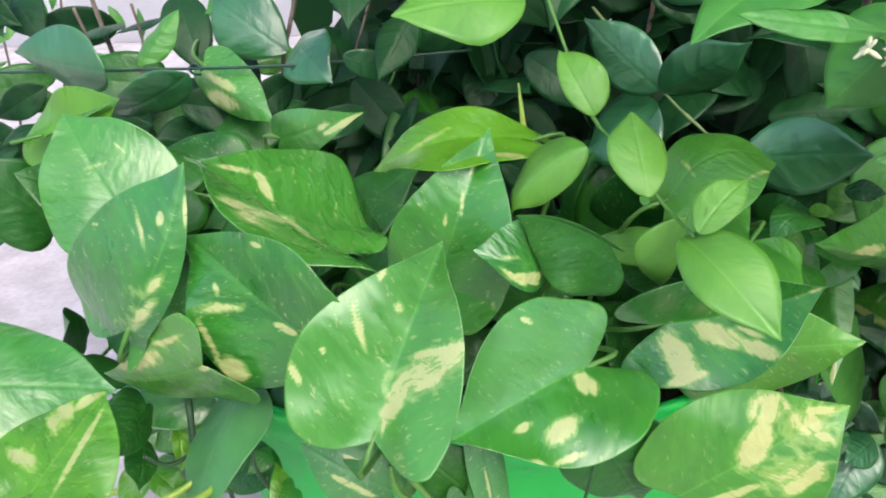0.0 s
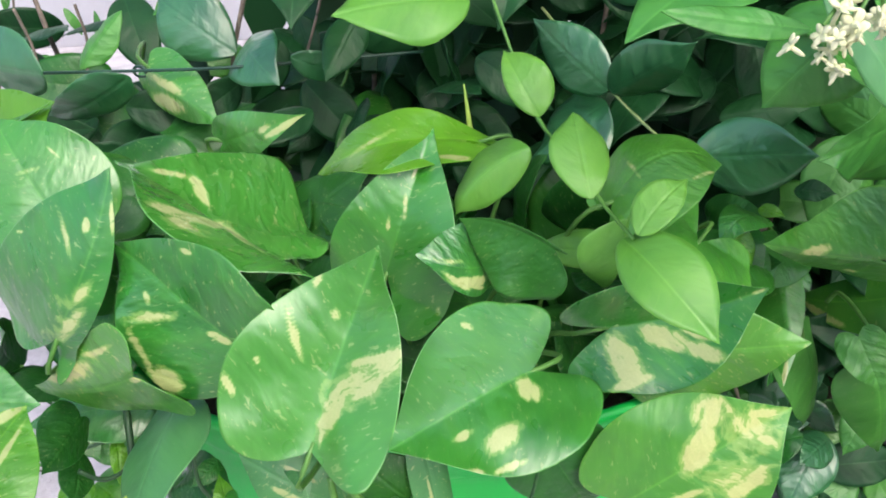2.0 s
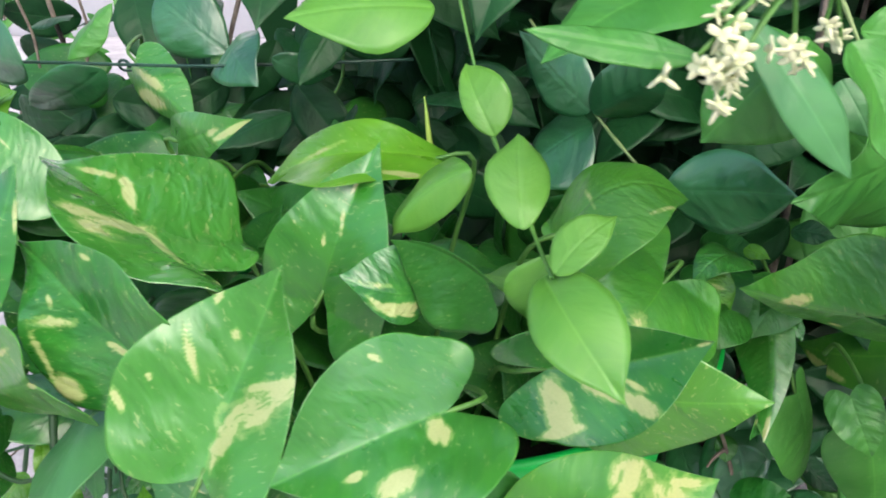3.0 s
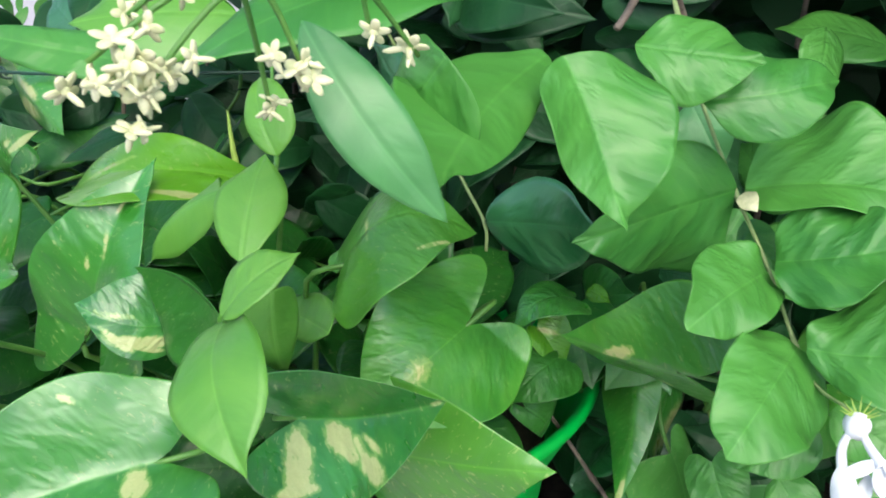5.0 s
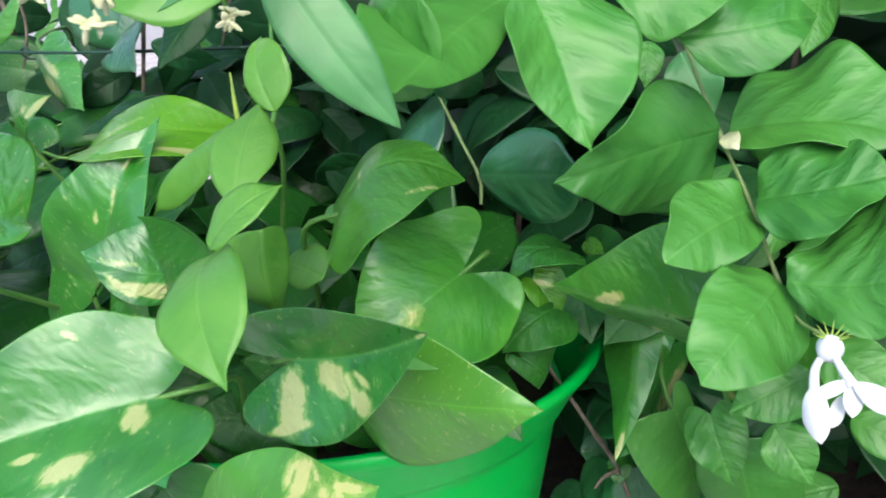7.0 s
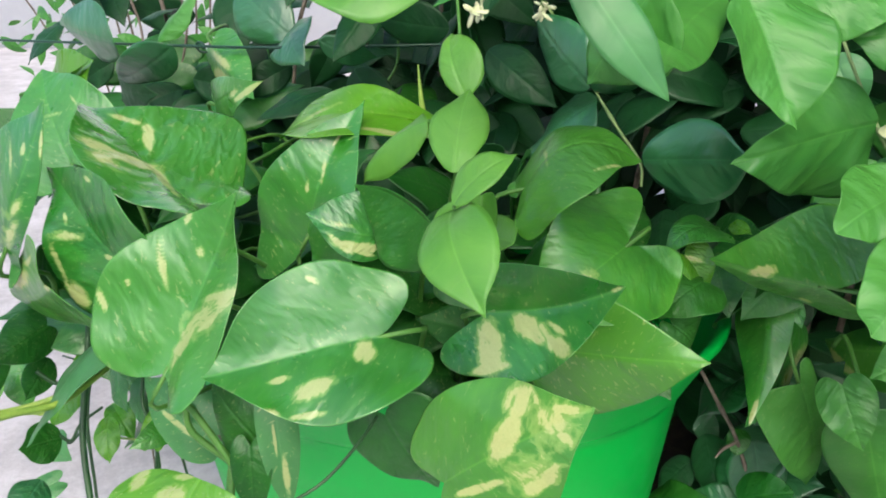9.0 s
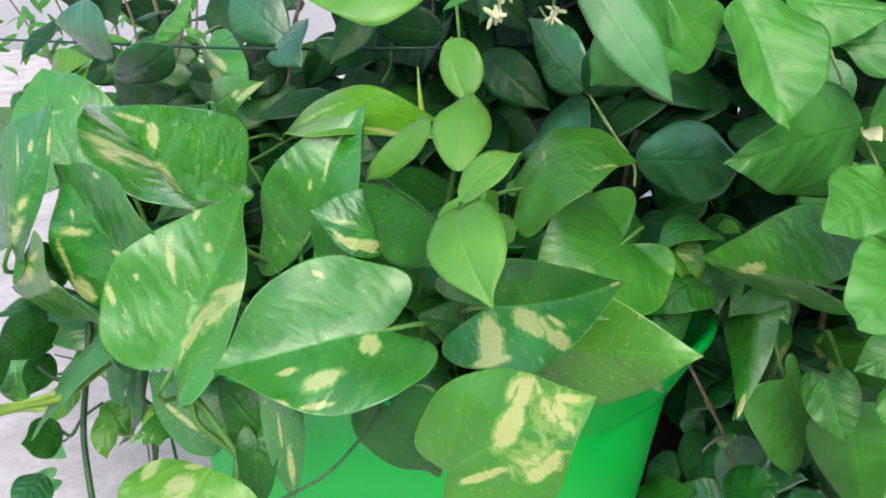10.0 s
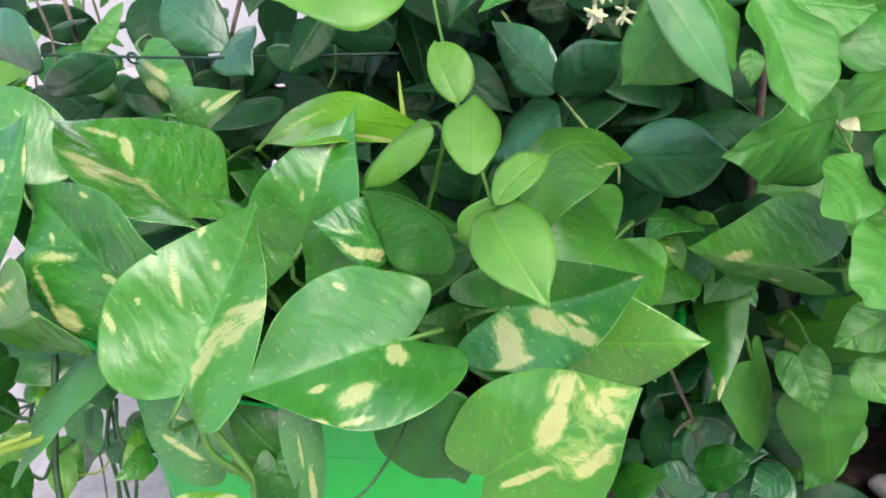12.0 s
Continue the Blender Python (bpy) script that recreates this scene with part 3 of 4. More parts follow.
leaf(pothos, GREY, HEART, (0.033, 0.358, 0.346), (0.041, 0.347, 0.283), (0.52, -0.83, 0.21), 0.022, fold=0.0, fine=True, petiole=False, cream=[(0.62, 0.1, 0.2, 0.09, 0), (0.3, -0.2, 0.15, 0.04, 0)], speck=0.8)
leaf(pothos, LIME, ROUND, (0.024, 0.302, 0.338), (0.017, 0.260, 0.307), (0.15, -0.60, 0.78), 0.071, fold=0.0, fine=True, petiole=False, cream=[(0.2, -0.79, 0.121, 0.053, 174), (0.27, -0.25, 0.169, 0.098, 168), (0.01, -0.2, 0.102, 0.04, 130, 0.8)], speck=0.8)
leaf(pothos, GREY, HEART, (-0.109, 0.401, 0.345), (-0.125, 0.340, 0.300), (-0.55, -0.40, 0.73), 0.055, arch=0.04, fold=-0.07, fine=True, speck=0.1, petiole=False)
leaf(pothos, SHADED, HEART, (0.229, 0.493, 0.348), (0.234, 0.512, 0.318), (0.92, -0.38, -0.10), (0.0556, 0.0167), arch=0.25, fold=(-0.04, -0.1), lobe=(1.53, 1.33), full=0.12, droop=0.06, bend=0.047, fine=True, petiole=False)
leaf(pothos, SHADED, HEART, (0.203, 0.501, 0.325), (0.232, 0.476, 0.306), (0.00, -0.60, 0.80), 0.032, fold=0.0, fine=True, arch=0.1, petiole=False)
leaf(pothos, POTHOS, HEART, (0.249, 0.522, 0.401), (0.220, 0.503, 0.388), (-0.19, -0.34, 0.92), (0.029, 0.0303), arch=0.25, fold=(-0.01, 0.01), lobe=(1.02, 1.03), full=0.09, bend=-0.018, fine=True, petiole=False, speck=0.5)
leaf(pothos, LIME, HEART, (0.232, 0.515, 0.385), (0.247, 0.513, 0.360), (0.65, -0.64, 0.42), (0.0293, 0.0194), arch=0.091, fold=(0.35, 0.43), lobe=(0.96, 0.97), full=-0.17, fine=True, petiole=False, cream=[[0.15, 0.17, 0.245, 0.074, 43, 0.6]], speck=0.4)
leaf(pothos, SHADED, HEART, (0.244, 0.507, 0.372), (0.220, 0.485, 0.355), (0.00, -0.60, 0.80), 0.039, fold=0.0, fine=True, arch=0.15, petiole=False)
leaf(pothos, GREY, HEART, (-0.019, 0.371, 0.307), (-0.070, 0.384, 0.330), (0.00, -0.86, 0.51), 0.042, fold=0.0, fine=True, arch=0.1, petiole=False, cream=[(0.35, 0.3, 0.25, 0.05, 0), (0.4, -0.3, 0.2, 0.04, 0)], speck=0.9)
leaf(pothos, SHADED, HEART, (0.029, 0.354, 0.317), (-0.006, 0.361, 0.350), (0.10, -0.94, 0.31), 0.037, fold=0.0, fine=True, speck=0.3, petiole=False)
leaf(pothos, SHADED, HEART, (0.023, 0.346, 0.325), (0.026, 0.337, 0.283), (0.31, -0.93, 0.21), 0.022, fold=0.0, fine=True, speck=0.3, petiole=False)

leaf(pothos, SHADED, HEART, (0.103, 0.415, 0.432), (0.055, 0.436, 0.444), (-0.40, -0.91, -0.06), (0.0706, 0.006), arch=-0.066, fold=(0.44, 0.31), lobe=(1.54, 1), full=0.28, droop=-0.15, bend=-0.03, fine=True, speck=0.3, petiole=False)
leaf(pothos, LIME, HEART, (-0.280, 0.563, 0.435), (-0.204, 0.548, 0.487), (-0.44, -0.80, 0.41), (0.0721, 0.055), arch=0.013, fold=(0.18, 0.1), full=0.15, droop=-0.04, bend=0.057, fine=True, speck=0.2, petiole=False)
leaf(pothos, SHADED, HEART, (0.250, 0.585, 0.362), (0.263, 0.540, 0.333), (-0.1, -0.6, 0.8), 0.046, arch=0.1, fold=0.15, fine=True, speck=0.2, petiole=False)
leaf(pothos, SHADED, HEART, (0.297, 0.580, 0.350), (0.270, 0.543, 0.331), (0.2, -0.6, 0.8), 0.042, arch=0.1, fold=0.15, fine=True, speck=0.2, petiole=False)
leaf(pothos, SHADED, HEART, (0.225, 0.600, 0.335), (0.255, 0.555, 0.345), (0.1, -0.5, 0.85), 0.045, arch=0.1, fold=0.15, fine=True, speck=0.2, petiole=False)
leaf(pothos, SHADED, HEART, (0.262, 0.590, 0.318), (0.285, 0.553, 0.350), (-0.2, -0.6, 0.8), 0.042, arch=0.1, fold=0.15, fine=True, speck=0.2, petiole=False)
leaf(pothos, SHADED, HEART, (0.290, 0.600, 0.330), (0.262, 0.560, 0.352), (0.3, -0.6, 0.75), 0.040, arch=0.1, fold=0.15, fine=True, speck=0.2, petiole=False)
leaf(pothos, SHADED, HEART, (0.200, 0.580, 0.345), (0.228, 0.545, 0.352), (0, -0.6, 0.8), 0.040, arch=0.1, fold=0.15, fine=True, speck=0.2, petiole=False)
leaf(pothos, SHADED, HEART, (0.255, 0.620, 0.350), (0.285, 0.590, 0.372), (-0.1, -0.8, 0.6), 0.045, arch=0.1, fold=0.15, fine=True, speck=0.2, petiole=False)
# thin rolled new leaf
SPIKE = [(0.064, 0.526, 0.455), (0.062, 0.527, 0.475), (0.060, 0.530, 0.493)]
stalk(pothos, SPIKE, 0.0024, 0.0005, LIME_STEM, "rolled_leaf")
stalk(pothos, [(0.091, 0.362, 0.347), (0.086, 0.341, 0.340), (0.076, 0.322, 0.331), (0.061, 0.308, 0.325), (0.050, 0.299, 0.323)], 0.0009, 0.0008, VINE_STEM, 'petiole', 20)
stalk(pothos, [(-0.011, 0.340, 0.353), (-0.005, 0.343, 0.342), (0.012, 0.342, 0.316), (0.022, 0.342, 0.292)], 0.0018, 0.0022, STEM, 'petiole', 20)
stalk(pothos, [(-0.014, 0.347, 0.345), (-0.010, 0.344, 0.329), (0.010, 0.348, 0.308), (0.021, 0.348, 0.283)], 0.0018, 0.0022, STEM, 'petiole', 20)
stalk(pothos, [(0.011, 0.369, 0.332), (0.011, 0.358, 0.322), (0.011, 0.346, 0.313), (0.015, 0.330, 0.292)], 0.002, 0.0026, STEM, 'petiole', 20)
# leaves deeper in the pot, their shade put into a darker pothos green
def in_pot(p):
    return abs((p.x - 0.024) / (A - 0.045)) ** 2 + abs((p.y - 0.603) / (D - 0.045)) ** 2 < 1 or p.z > H + 0.01


for k in range(46):
    a = Vector((random.uniform(-0.10, 0.17), random.uniform(0.49, 0.65), random.uniform(0.29, 0.37)))
    way = Vector((random.uniform(-1, 1), random.uniform(-0.9, 0.3), random.uniform(0.0, 0.7))).normalized()
    if not in_pot(a + 0.085 * way):
        way.y = abs(way.y)
        way.x = -0.3 * way.x
    leaf(pothos, SHADED, HEART, a, a + way * random.uniform(0.06, 0.085), Vector((random.uniform(-0.4, 0.4), -0.5, 0.8)), random.uniform(0.05, 0.07), arch=random.uniform(0, 0.12), fold=random.uniform(-0.1, 0.3), speck=random.choice((0.2, 0.6)))

for k in range(26):
    a = Vector((random.uniform(-0.30, -0.06), random.uniform(0.52, 0.68), random.uniform(0.28, 0.43)))
    way = Vector((random.uniform(-1, 0.6), random.uniform(-0.9, 0.3), random.uniform(-0.5, 0.6))).normalized()
    leaf(pothos, SHADED, HEART, a, a + way * random.uniform(0.06, 0.085), Vector((random.uniform(-0.4, 0.4), -0.6, 0.7)), random.uniform(0.05, 0.07), arch=random.uniform(0, 0.12), fold=random.uniform(-0.1, 0.3), speck=random.choice((0.2, 0.6)))

# ---- jasmine ----
twig = thing("jasmine_twig", (0.09, 0.62, 0.29), "tender light green jasmine shoot hanging over the pothos", "plant")
leaf(twig, TENDER, OVATE, (0.093, 0.448, 0.477), (0.050, 0.447, 0.441), (-0.44, -0.68, 0.58), (0.0267, 0.0566), arch=0.062, fold=(-0.63, -0.82), full=0.49, droop=0.2, bend=-0.066)
leaf(twig, TENDER, OVATE, (0.103, 0.492, 0.481), (0.084, 0.524, 0.514), (-0.21, -0.76, 0.62), (0.018, 0.0355), arch=0.163, fold=(0.13, 0.14), full=-0.14, droop=0.05, bend=0.019)
leaf(twig, TENDER, OVATE, (0.120, 0.409, 0.462), (0.116, 0.450, 0.496), (0.02, -0.64, 0.77), (0.0324, 0.0293), arch=0.052, fold=(-0.07, -0.12), full=0.78, droop=0.07, bend=0.016)
leaf(twig, TENDER, OVATE, (0.133, 0.364, 0.462), (0.158, 0.380, 0.482), (-0.20, -0.61, 0.76), (0.0229, 0.018), arch=0.117, fold=(0.08, 0.06), full=0.23, droop=0.01, bend=0.016)
leaf(twig, TENDER, OVATE, (0.129, 0.376, 0.455), (0.160, 0.322, 0.428), (-0.23, -0.53, 0.82), (0.039, 0.0315), arch=0.205, fold=(0.2, 0.26), full=0.72, droop=-0.18, bend=-0.031)
leaf(twig, TENDER, OVATE, (0.136, 0.399, 0.455), (0.132, 0.417, 0.405), (0.56, -0.77, -0.31), (0.0244, 0.0362), arch=0.109, fold=(-0.65, -0.59), full=-0.75, droop=0.1, bend=-0.07)
leaf(twig, TENDER, OVATE, (0.143, 0.439, 0.415), (0.098, 0.489, 0.398), (-0.65, -0.36, 0.67), (0.0203, 0.0288), arch=0.023, fold=(0.1, 0.05), full=-0.07, droop=-0.03, bend=-0.007)
stalk(twig, [(0.060, 0.66, 0.60), (0.078, 0.56, 0.545), (0.101, 0.497, 0.482), (0.114, 0.45, 0.473), (0.125, 0.405, 0.461), (0.132, 0.367, 0.459)], 0.0011, 0.0009, name="stem", n=24, knots=0.5)
jasmine = thing("jasmine_bush", (0.33, 0.80, 0.0), "arabian jasmine bush with broad green leaves and white flowers", "shrub")
leaf(jasmine, JASMINE, OVATE, (0.245, 0.405, 0.548), (0.267, 0.384, 0.495), (0.38, -0.79, 0.49), (0.0559, 0.0365), arch=0.052, fold=(0.28, 0.51), full=-0.03, droop=-0.22, bend=0.019, fine=True, wave=0.09)
leaf(jasmine, JASMINE, OVATE, (0.238, 0.428, 0.544), (0.218, 0.327, 0.522), (0.31, -0.26, 0.92), (0.0278, 0.057), arch=-0.007, fold=(0, 0.12), full=0.59, droop=-0.18, bend=-0.055, fine=True, wave=0.09)
leaf(jasmine, JASMINE, OVATE, (0.318, 0.489, 0.476), (0.251, 0.449, 0.461), (0.54, -0.81, -0.21), (0.079, 0.0498), arch=0.05, fold=(0.12, -0.14), full=-0.47, droop=0.1, bend=-0.067, fine=True, wave=0.09)
leaf(jasmine, JASMINE, ROUND, (0.323, 0.495, 0.475), (0.395, 0.471, 0.481), (-0.23, -0.47, 0.85), (0.0822, 0.0332), arch=0.08, fold=(0.22, 0.22), full=-0.22, droop=0.14, bend=0.022, fine=True, wave=0.09)
leaf(jasmine, JASMINE, ROUND, (0.332, 0.467, 0.448), (0.297, 0.423, 0.441), (0.49, -0.52, 0.70), (0.0331, 0.0411), arch=0.058, fold=(0.31, 0.35), full=0.35, droop=0.05, bend=-0.033, fine=True, wave=0.09)
leaf(jasmine, JASMINE, ROUND, (0.334, 0.465, 0.454), (0.381, 0.452, 0.470), (-0.41, -0.49, 0.77), (0.0531, 0.0447), arch=0.075, fold=(0.24, 0.14), full=0.2, droop=-0.06, bend=-0.07, fine=True, wave=0.09)
leaf(jasmine, JASMINE, ROUND, (0.344, 0.447, 0.424), (0.312, 0.390, 0.407), (0.44, -0.47, 0.77), (0.0487, 0.0438), arch=0.056, fold=(0.16, 0.05), full=-0.04, droop=0.04, bend=-0.02, fine=True, wave=0.09)
leaf(jasmine, JASMINE, ROUND, (0.345, 0.438, 0.429), (0.387, 0.418, 0.445), (-0.50, -0.50, 0.71), (0.0655, 0.0397), arch=-0.037, fold=(0.19, -0.03), full=1.3, droop=-0.21, bend=-0.052, fine=True, wave=0.09)
leaf(jasmine, JASMINE, OVATE, (0.269, 0.460, 0.543), (0.318, 0.459, 0.538), (0.04, -0.69, 0.72), (0.04, 0.037), arch=0.035, fold=(-0.11, -0.08), full=0.55, droop=0.03, bend=-0.04, fine=True, wave=0.09)
leaf(jasmine, JASMINE, OVATE, (0.296, 0.462, 0.522), (0.353, 0.482, 0.531), (0.15, -0.73, 0.67), (0.039, 0.035), arch=0.083, fold=(0.08, -0.19), full=0.01, droop=0.32, bend=-0.094, fine=True, wave=0.09)
leaf(jasmine, TEAL, OVATE, (0.202, 0.522, 0.441), (0.263, 0.477, 0.457), (-0.60, -0.80, 0.04), (0.0457, 0.0527), arch=-0.1, fold=(-0.13, -0.16), full=-0.06, droop=-0.14, bend=-0.011)
leaf(jasmine, TENDER, OVATE, (0.065, 0.544, 0.541), (-0.016, 0.516, 0.539), (0.20, -0.63, 0.76), 0.056, fold=-0.03, full=0.41)
leaf(jasmine, TEAL, OVATE, (0.161, 0.589, 0.470), (0.113, 0.633, 0.514), (-0.63, -0.78, 0.08), 0.043, arch=0.04, fold=-0.08)
leaf(jasmine, TEAL, OVATE, (0.162, 0.587, 0.470), (0.202, 0.530, 0.513), (-0.54, -0.72, -0.45), 0.038, arch=0.04, fold=-0.3)
leaf(jasmine, TEAL, OVATE, (0.164, 0.606, 0.457), (0.111, 0.612, 0.411), (-0.63, -0.38, 0.67), 0.073, arch=0.05, fold=-0.13)
stalk(jasmine, [(0.285, 0.560, 0.560), (0.300, 0.520, 0.515), (0.319, 0.494, 0.474), (0.333, 0.474, 0.448), (0.348, 0.440, 0.416), (0.355, 0.402, 0.424)], 0.0010, 0.0007, TWIG, name="branch", n=24, knots=0.6)
stalk(jasmine, [(0.33, 0.80, 0.0), (0.34, 0.74, 0.25), (0.32, 0.66, 0.45), (0.285, 0.560, 0.560), (0.262, 0.49, 0.545)], 0.005, 0.0016, BARK, "branch", 24)
stalk(jasmine, [(0.120, 0.640, 0.520), (0.163, 0.590, 0.470), (0.185, 0.555, 0.450), (0.201, 0.527, 0.438), (0.203, 0.520, 0.425)], 0.0010, 0.0009, TWIG, name="branch", n=20, knots=0.5)
stalk(jasmine, [(0.228, 0.545, 0.325), (0.246, 0.560, 0.287), (0.266, 0.576, 0.243), (0.282, 0.589, 0.206), (0.296, 0.596, 0.150), (0.300, 0.600, 0.02)], 0.0012, 0.0018, BARK, "branch", 24, knots=0.5)
stalk(jasmine, [(0.282, 0.589, 0.206), (0.272, 0.582, 0.202), (0.267, 0.578, 0.196)], 0.0017, 0.0009, BARK, "branch", 8)


def bud(plant, place, r):
    bm = bmesh.new()
    bmesh.ops.create_uvsphere(bm, u_segments=18, v_segments=12, radius=r)
    for v in bm.verts:
        v.co *= 1 + 0.05 * math.cos(5 * math.atan2(v.co.y, v.co.x))
        v.co.z *= 1.12
    bm.transform(Matrix.Translation(place))
    head = part("bud", bm, PETAL, plant, "round white jasmine bud")
    for k in range(9):
        a = 2 * math.pi * k / 9
        out = Vector((math.cos(a), 0.35 + 0.4 * math.sin(a), 0.45 * math.sin(a) + 0.5)).normalized()
        p = Vector(place) + Vector((0, 0, r * 0.75))
        stalk(head, [p, p + out * r * 0.7, p + out * r * 1.45 + Vector((0, 0, 0.001))], 0.0006, 0.0001, LIME_STEM, "sepal", 6)


leaf(jasmine, GREY, OVATE, (0.302, 0.560, 0.499), (0.320, 0.545, 0.468), (-0.2, -0.8, 0.5), 0.029, arch=0.08, fold=0.12, wave=0.07, fine=True)
leaf(jasmine, JASMINE, OVATE, (0.286, 0.570, 0.503), (0.285, 0.555, 0.481), (0.1, -0.7, 0.6), 0.016, arch=0.08, fold=0.12, wave=0.07, fine=True)
leaf(jasmine, JASMINE, OVATE, (0.331, 0.530, 0.447), (0.347, 0.515, 0.427), (-0.2, -0.7, 0.6), 0.018, arch=0.08, fold=0.12, wave=0.07, fine=True)
leaf(jasmine, JASMINE, OVATE, (0.370, 0.470, 0.381), (0.403, 0.455, 0.366), (-0.2, -0.7, 0.6), 0.030, arch=0.08, fold=0.12, wave=0.07, fine=True)
leaf(jasmine, JASMINE, OVATE, (0.372, 0.490, 0.356), (0.334, 0.475, 0.338), (0, -0.75, 0.6), 0.032, arch=0.08, fold=0.12, wave=0.07, fine=True)
leaf(jasmine, JASMINE, HEART, (0.331, 0.520, 0.306), (0.346, 0.505, 0.270), (-0.3, -0.8, 0.5), 0.034, arch=0.08, fold=0.12, wave=0.07, fine=True)
leaf(jasmine, JASMINE, OVATE, (0.360, 0.500, 0.317), (0.380, 0.485, 0.293), (-0.1, -0.8, 0.5), 0.028, arch=0.08, fold=0.12, wave=0.07, fine=True)
leaf(jasmine, CREAM, OVATE, (0.321, 0.487, 0.476), (0.325, 0.472, 0.473), (-0.1, -0.9, 0.3), 0.009, arch=0.08, fold=0.12, wave=0.07, fine=True)
leaf(jasmine, DARK, OVATE, (0.297, 0.580, 0.394), (0.321, 0.565, 0.396), (0, -0.7, 0.7), 0.017, arch=0.08, fold=0.12, wave=0.07, fine=True)
leaf(jasmine, POTHOS, OVATE, (0.302, 0.570, 0.338), (0.309, 0.555, 0.324), (0, -0.8, 0.5), 0.011, arch=0.08, fold=0.12, wave=0.07, fine=True)
leaf(jasmine, LIME, OVATE, (0.257, 0.540, 0.398), (0.269, 0.525, 0.398), (0, -0.8, 0.5), 0.010, arch=0.08, fold=0.12, wave=0.07, fine=True)
leaf(jasmine, SHADED, HEART, (0.228, 0.600, 0.119), (0.266, 0.585, 0.153), (0, -0.5, 0.8), 0.042, arch=0.08, fold=0.12, wave=0.07, fine=True)
leaf(jasmine, SHADED, ROUND, (0.285, 0.560, 0.175), (0.319, 0.545, 0.201), (-0.2, -0.6, 0.7), 0.036, arch=0.08, fold=0.12, wave=0.07, fine=True)
leaf(jasmine, SHADED, ROUND, (0.284, 0.600, 0.210), (0.282, 0.585, 0.196), (0, -0.7, 0.7), 0.017, arch=0.08, fold=0.12, wave=0.07, fine=True)
bud(jasmine, (0.354, 0.395, 0.4235), 0.0046)
bloom = stalk(jasmine, [(0.353, 0.395, 0.423), (0.350, 0.392, 0.418), (0.349, 0.389, 0.415), (0.349, 0.384, 0.411)], 0.0012, 0.002, PETAL, 'flower', 12, 'white jasmine flower with narrow petals')
leaf(bloom, PETAL, OVAL, (0.349, 0.386, 0.414), (0.351, 0.373, 0.398), (-0.5, -0.85, 0.5), 0.0094, arch=0.26, fold=-0.25, camber=0.3, wave=0.05, name='petal')
bloom = stalk(jasmine, [(0.355, 0.392, 0.423), (0.357, 0.388, 0.420), (0.359, 0.384, 0.418), (0.360, 0.382, 0.417)], 0.0012, 0.0022, PETAL, 'flower', 12, 'white jasmine flower with narrow petals')
leaf(bloom, PETAL, OVAL, (0.360, 0.384, 0.418), (0.347, 0.382, 0.410), (0, -0.9, 0.5), 0.0051, arch=0.08, fold=0.25, camber=0.3, wave=0.05, name='petal')
leaf(bloom, PETAL, OVAL, (0.358, 0.386, 0.410), (0.355, 0.379, 0.401), (0, -0.9, 0.5), 0.0052, arch=0.08, fold=0.25, camber=0.3, wave=0.05, name='petal')
leaf(bloom, PETAL, OVAL, (0.360, 0.384, 0.417), (0.360, 0.376, 0.408), (0, -0.9, 0.5), 0.0064, arch=0.08, fold=0.25, camber=0.3, wave=0.05, name='petal')
leaf(bloom, PETAL, OVAL, (0.360, 0.382, 0.418), (0.374, 0.373, 0.413), (0, -0.9, 0.5), 0.0085, arch=0.08, fold=0.25, camber=0.3, wave=0.05, name='petal')

shrub = thing("blossom_shrub", (0.34, 0.36, 0.0), "shrub with long leaves and small cream blossom clusters", "shrub")
leaf(shrub, GREY, LONG, (0.184, 0.332, 0.568), (0.222, 0.325, 0.519), (0.27, -0.90, 0.34), (0.0208, 0.0187), arch=0.128, fold=(0.01, 0.12), full=0.03, droop=-0.05, bend=-0.041)
leaf(shrub, JASMINE, LONG, (0.213, 0.450, 0.563), (0.124, 0.372, 0.545), (0.07, -0.30, 0.95), 0.043, arch=0.11, fold=0)
leaf(shrub, JASMINE, OVATE, (0.214, 0.365, 0.554), (0.187, 0.381, 0.513), (-0.57, -0.82, 0.08), 0.045, arch=0.04, fold=-0.4)
leaf(shrub, JASMINE, LONG, (0.167, 0.297, 0.562), (0.118, 0.294, 0.570), (0.15, -0.71, 0.69), 0.012, arch=0.0, fold=0)


def floret_mesh():
    """A small cream blossom: five thick rounded lobes round a short tube."""
    bm = bmesh.new()

    def lump(size, place, turn):
        m = turn @ Matrix.Translation(place) @ Matrix.Diagonal((*size, 1))
        bmesh.ops.create_icosphere(bm, subdivisions=2, radius=1.0, matrix=m)

    for k in range(5):
        turn = Matrix.Rotation(2 * math.pi * k / 5, 4, "Z") @ Matrix.Rotation(radians(-14 + 9 * (k % 2)), 4, "Y")
        lump((0.0023, 0.0014, 0.0006), (0.0026, 0, 0.0004), turn)
    lump((0.0013, 0.0013, 0.0009), (0, 0, 0), Matrix.Identity(4))
    lump((0.0008, 0.0008, 0.0030), (0, 0, -0.0025), Matrix.Identity(4))
    for v in bm.verts:
        v.co += 0.00025 * noise.noise_vector(v.co * 700)
    me = bpy.data.meshes.new("floret")
    bm.to_mesh(me)
    bm.free()
    for face in me.polygons:
        face.use_smooth = True
    me.materials.append(CREAM)
    return me


FLORET = floret_mesh()
rng = random.Random(5)


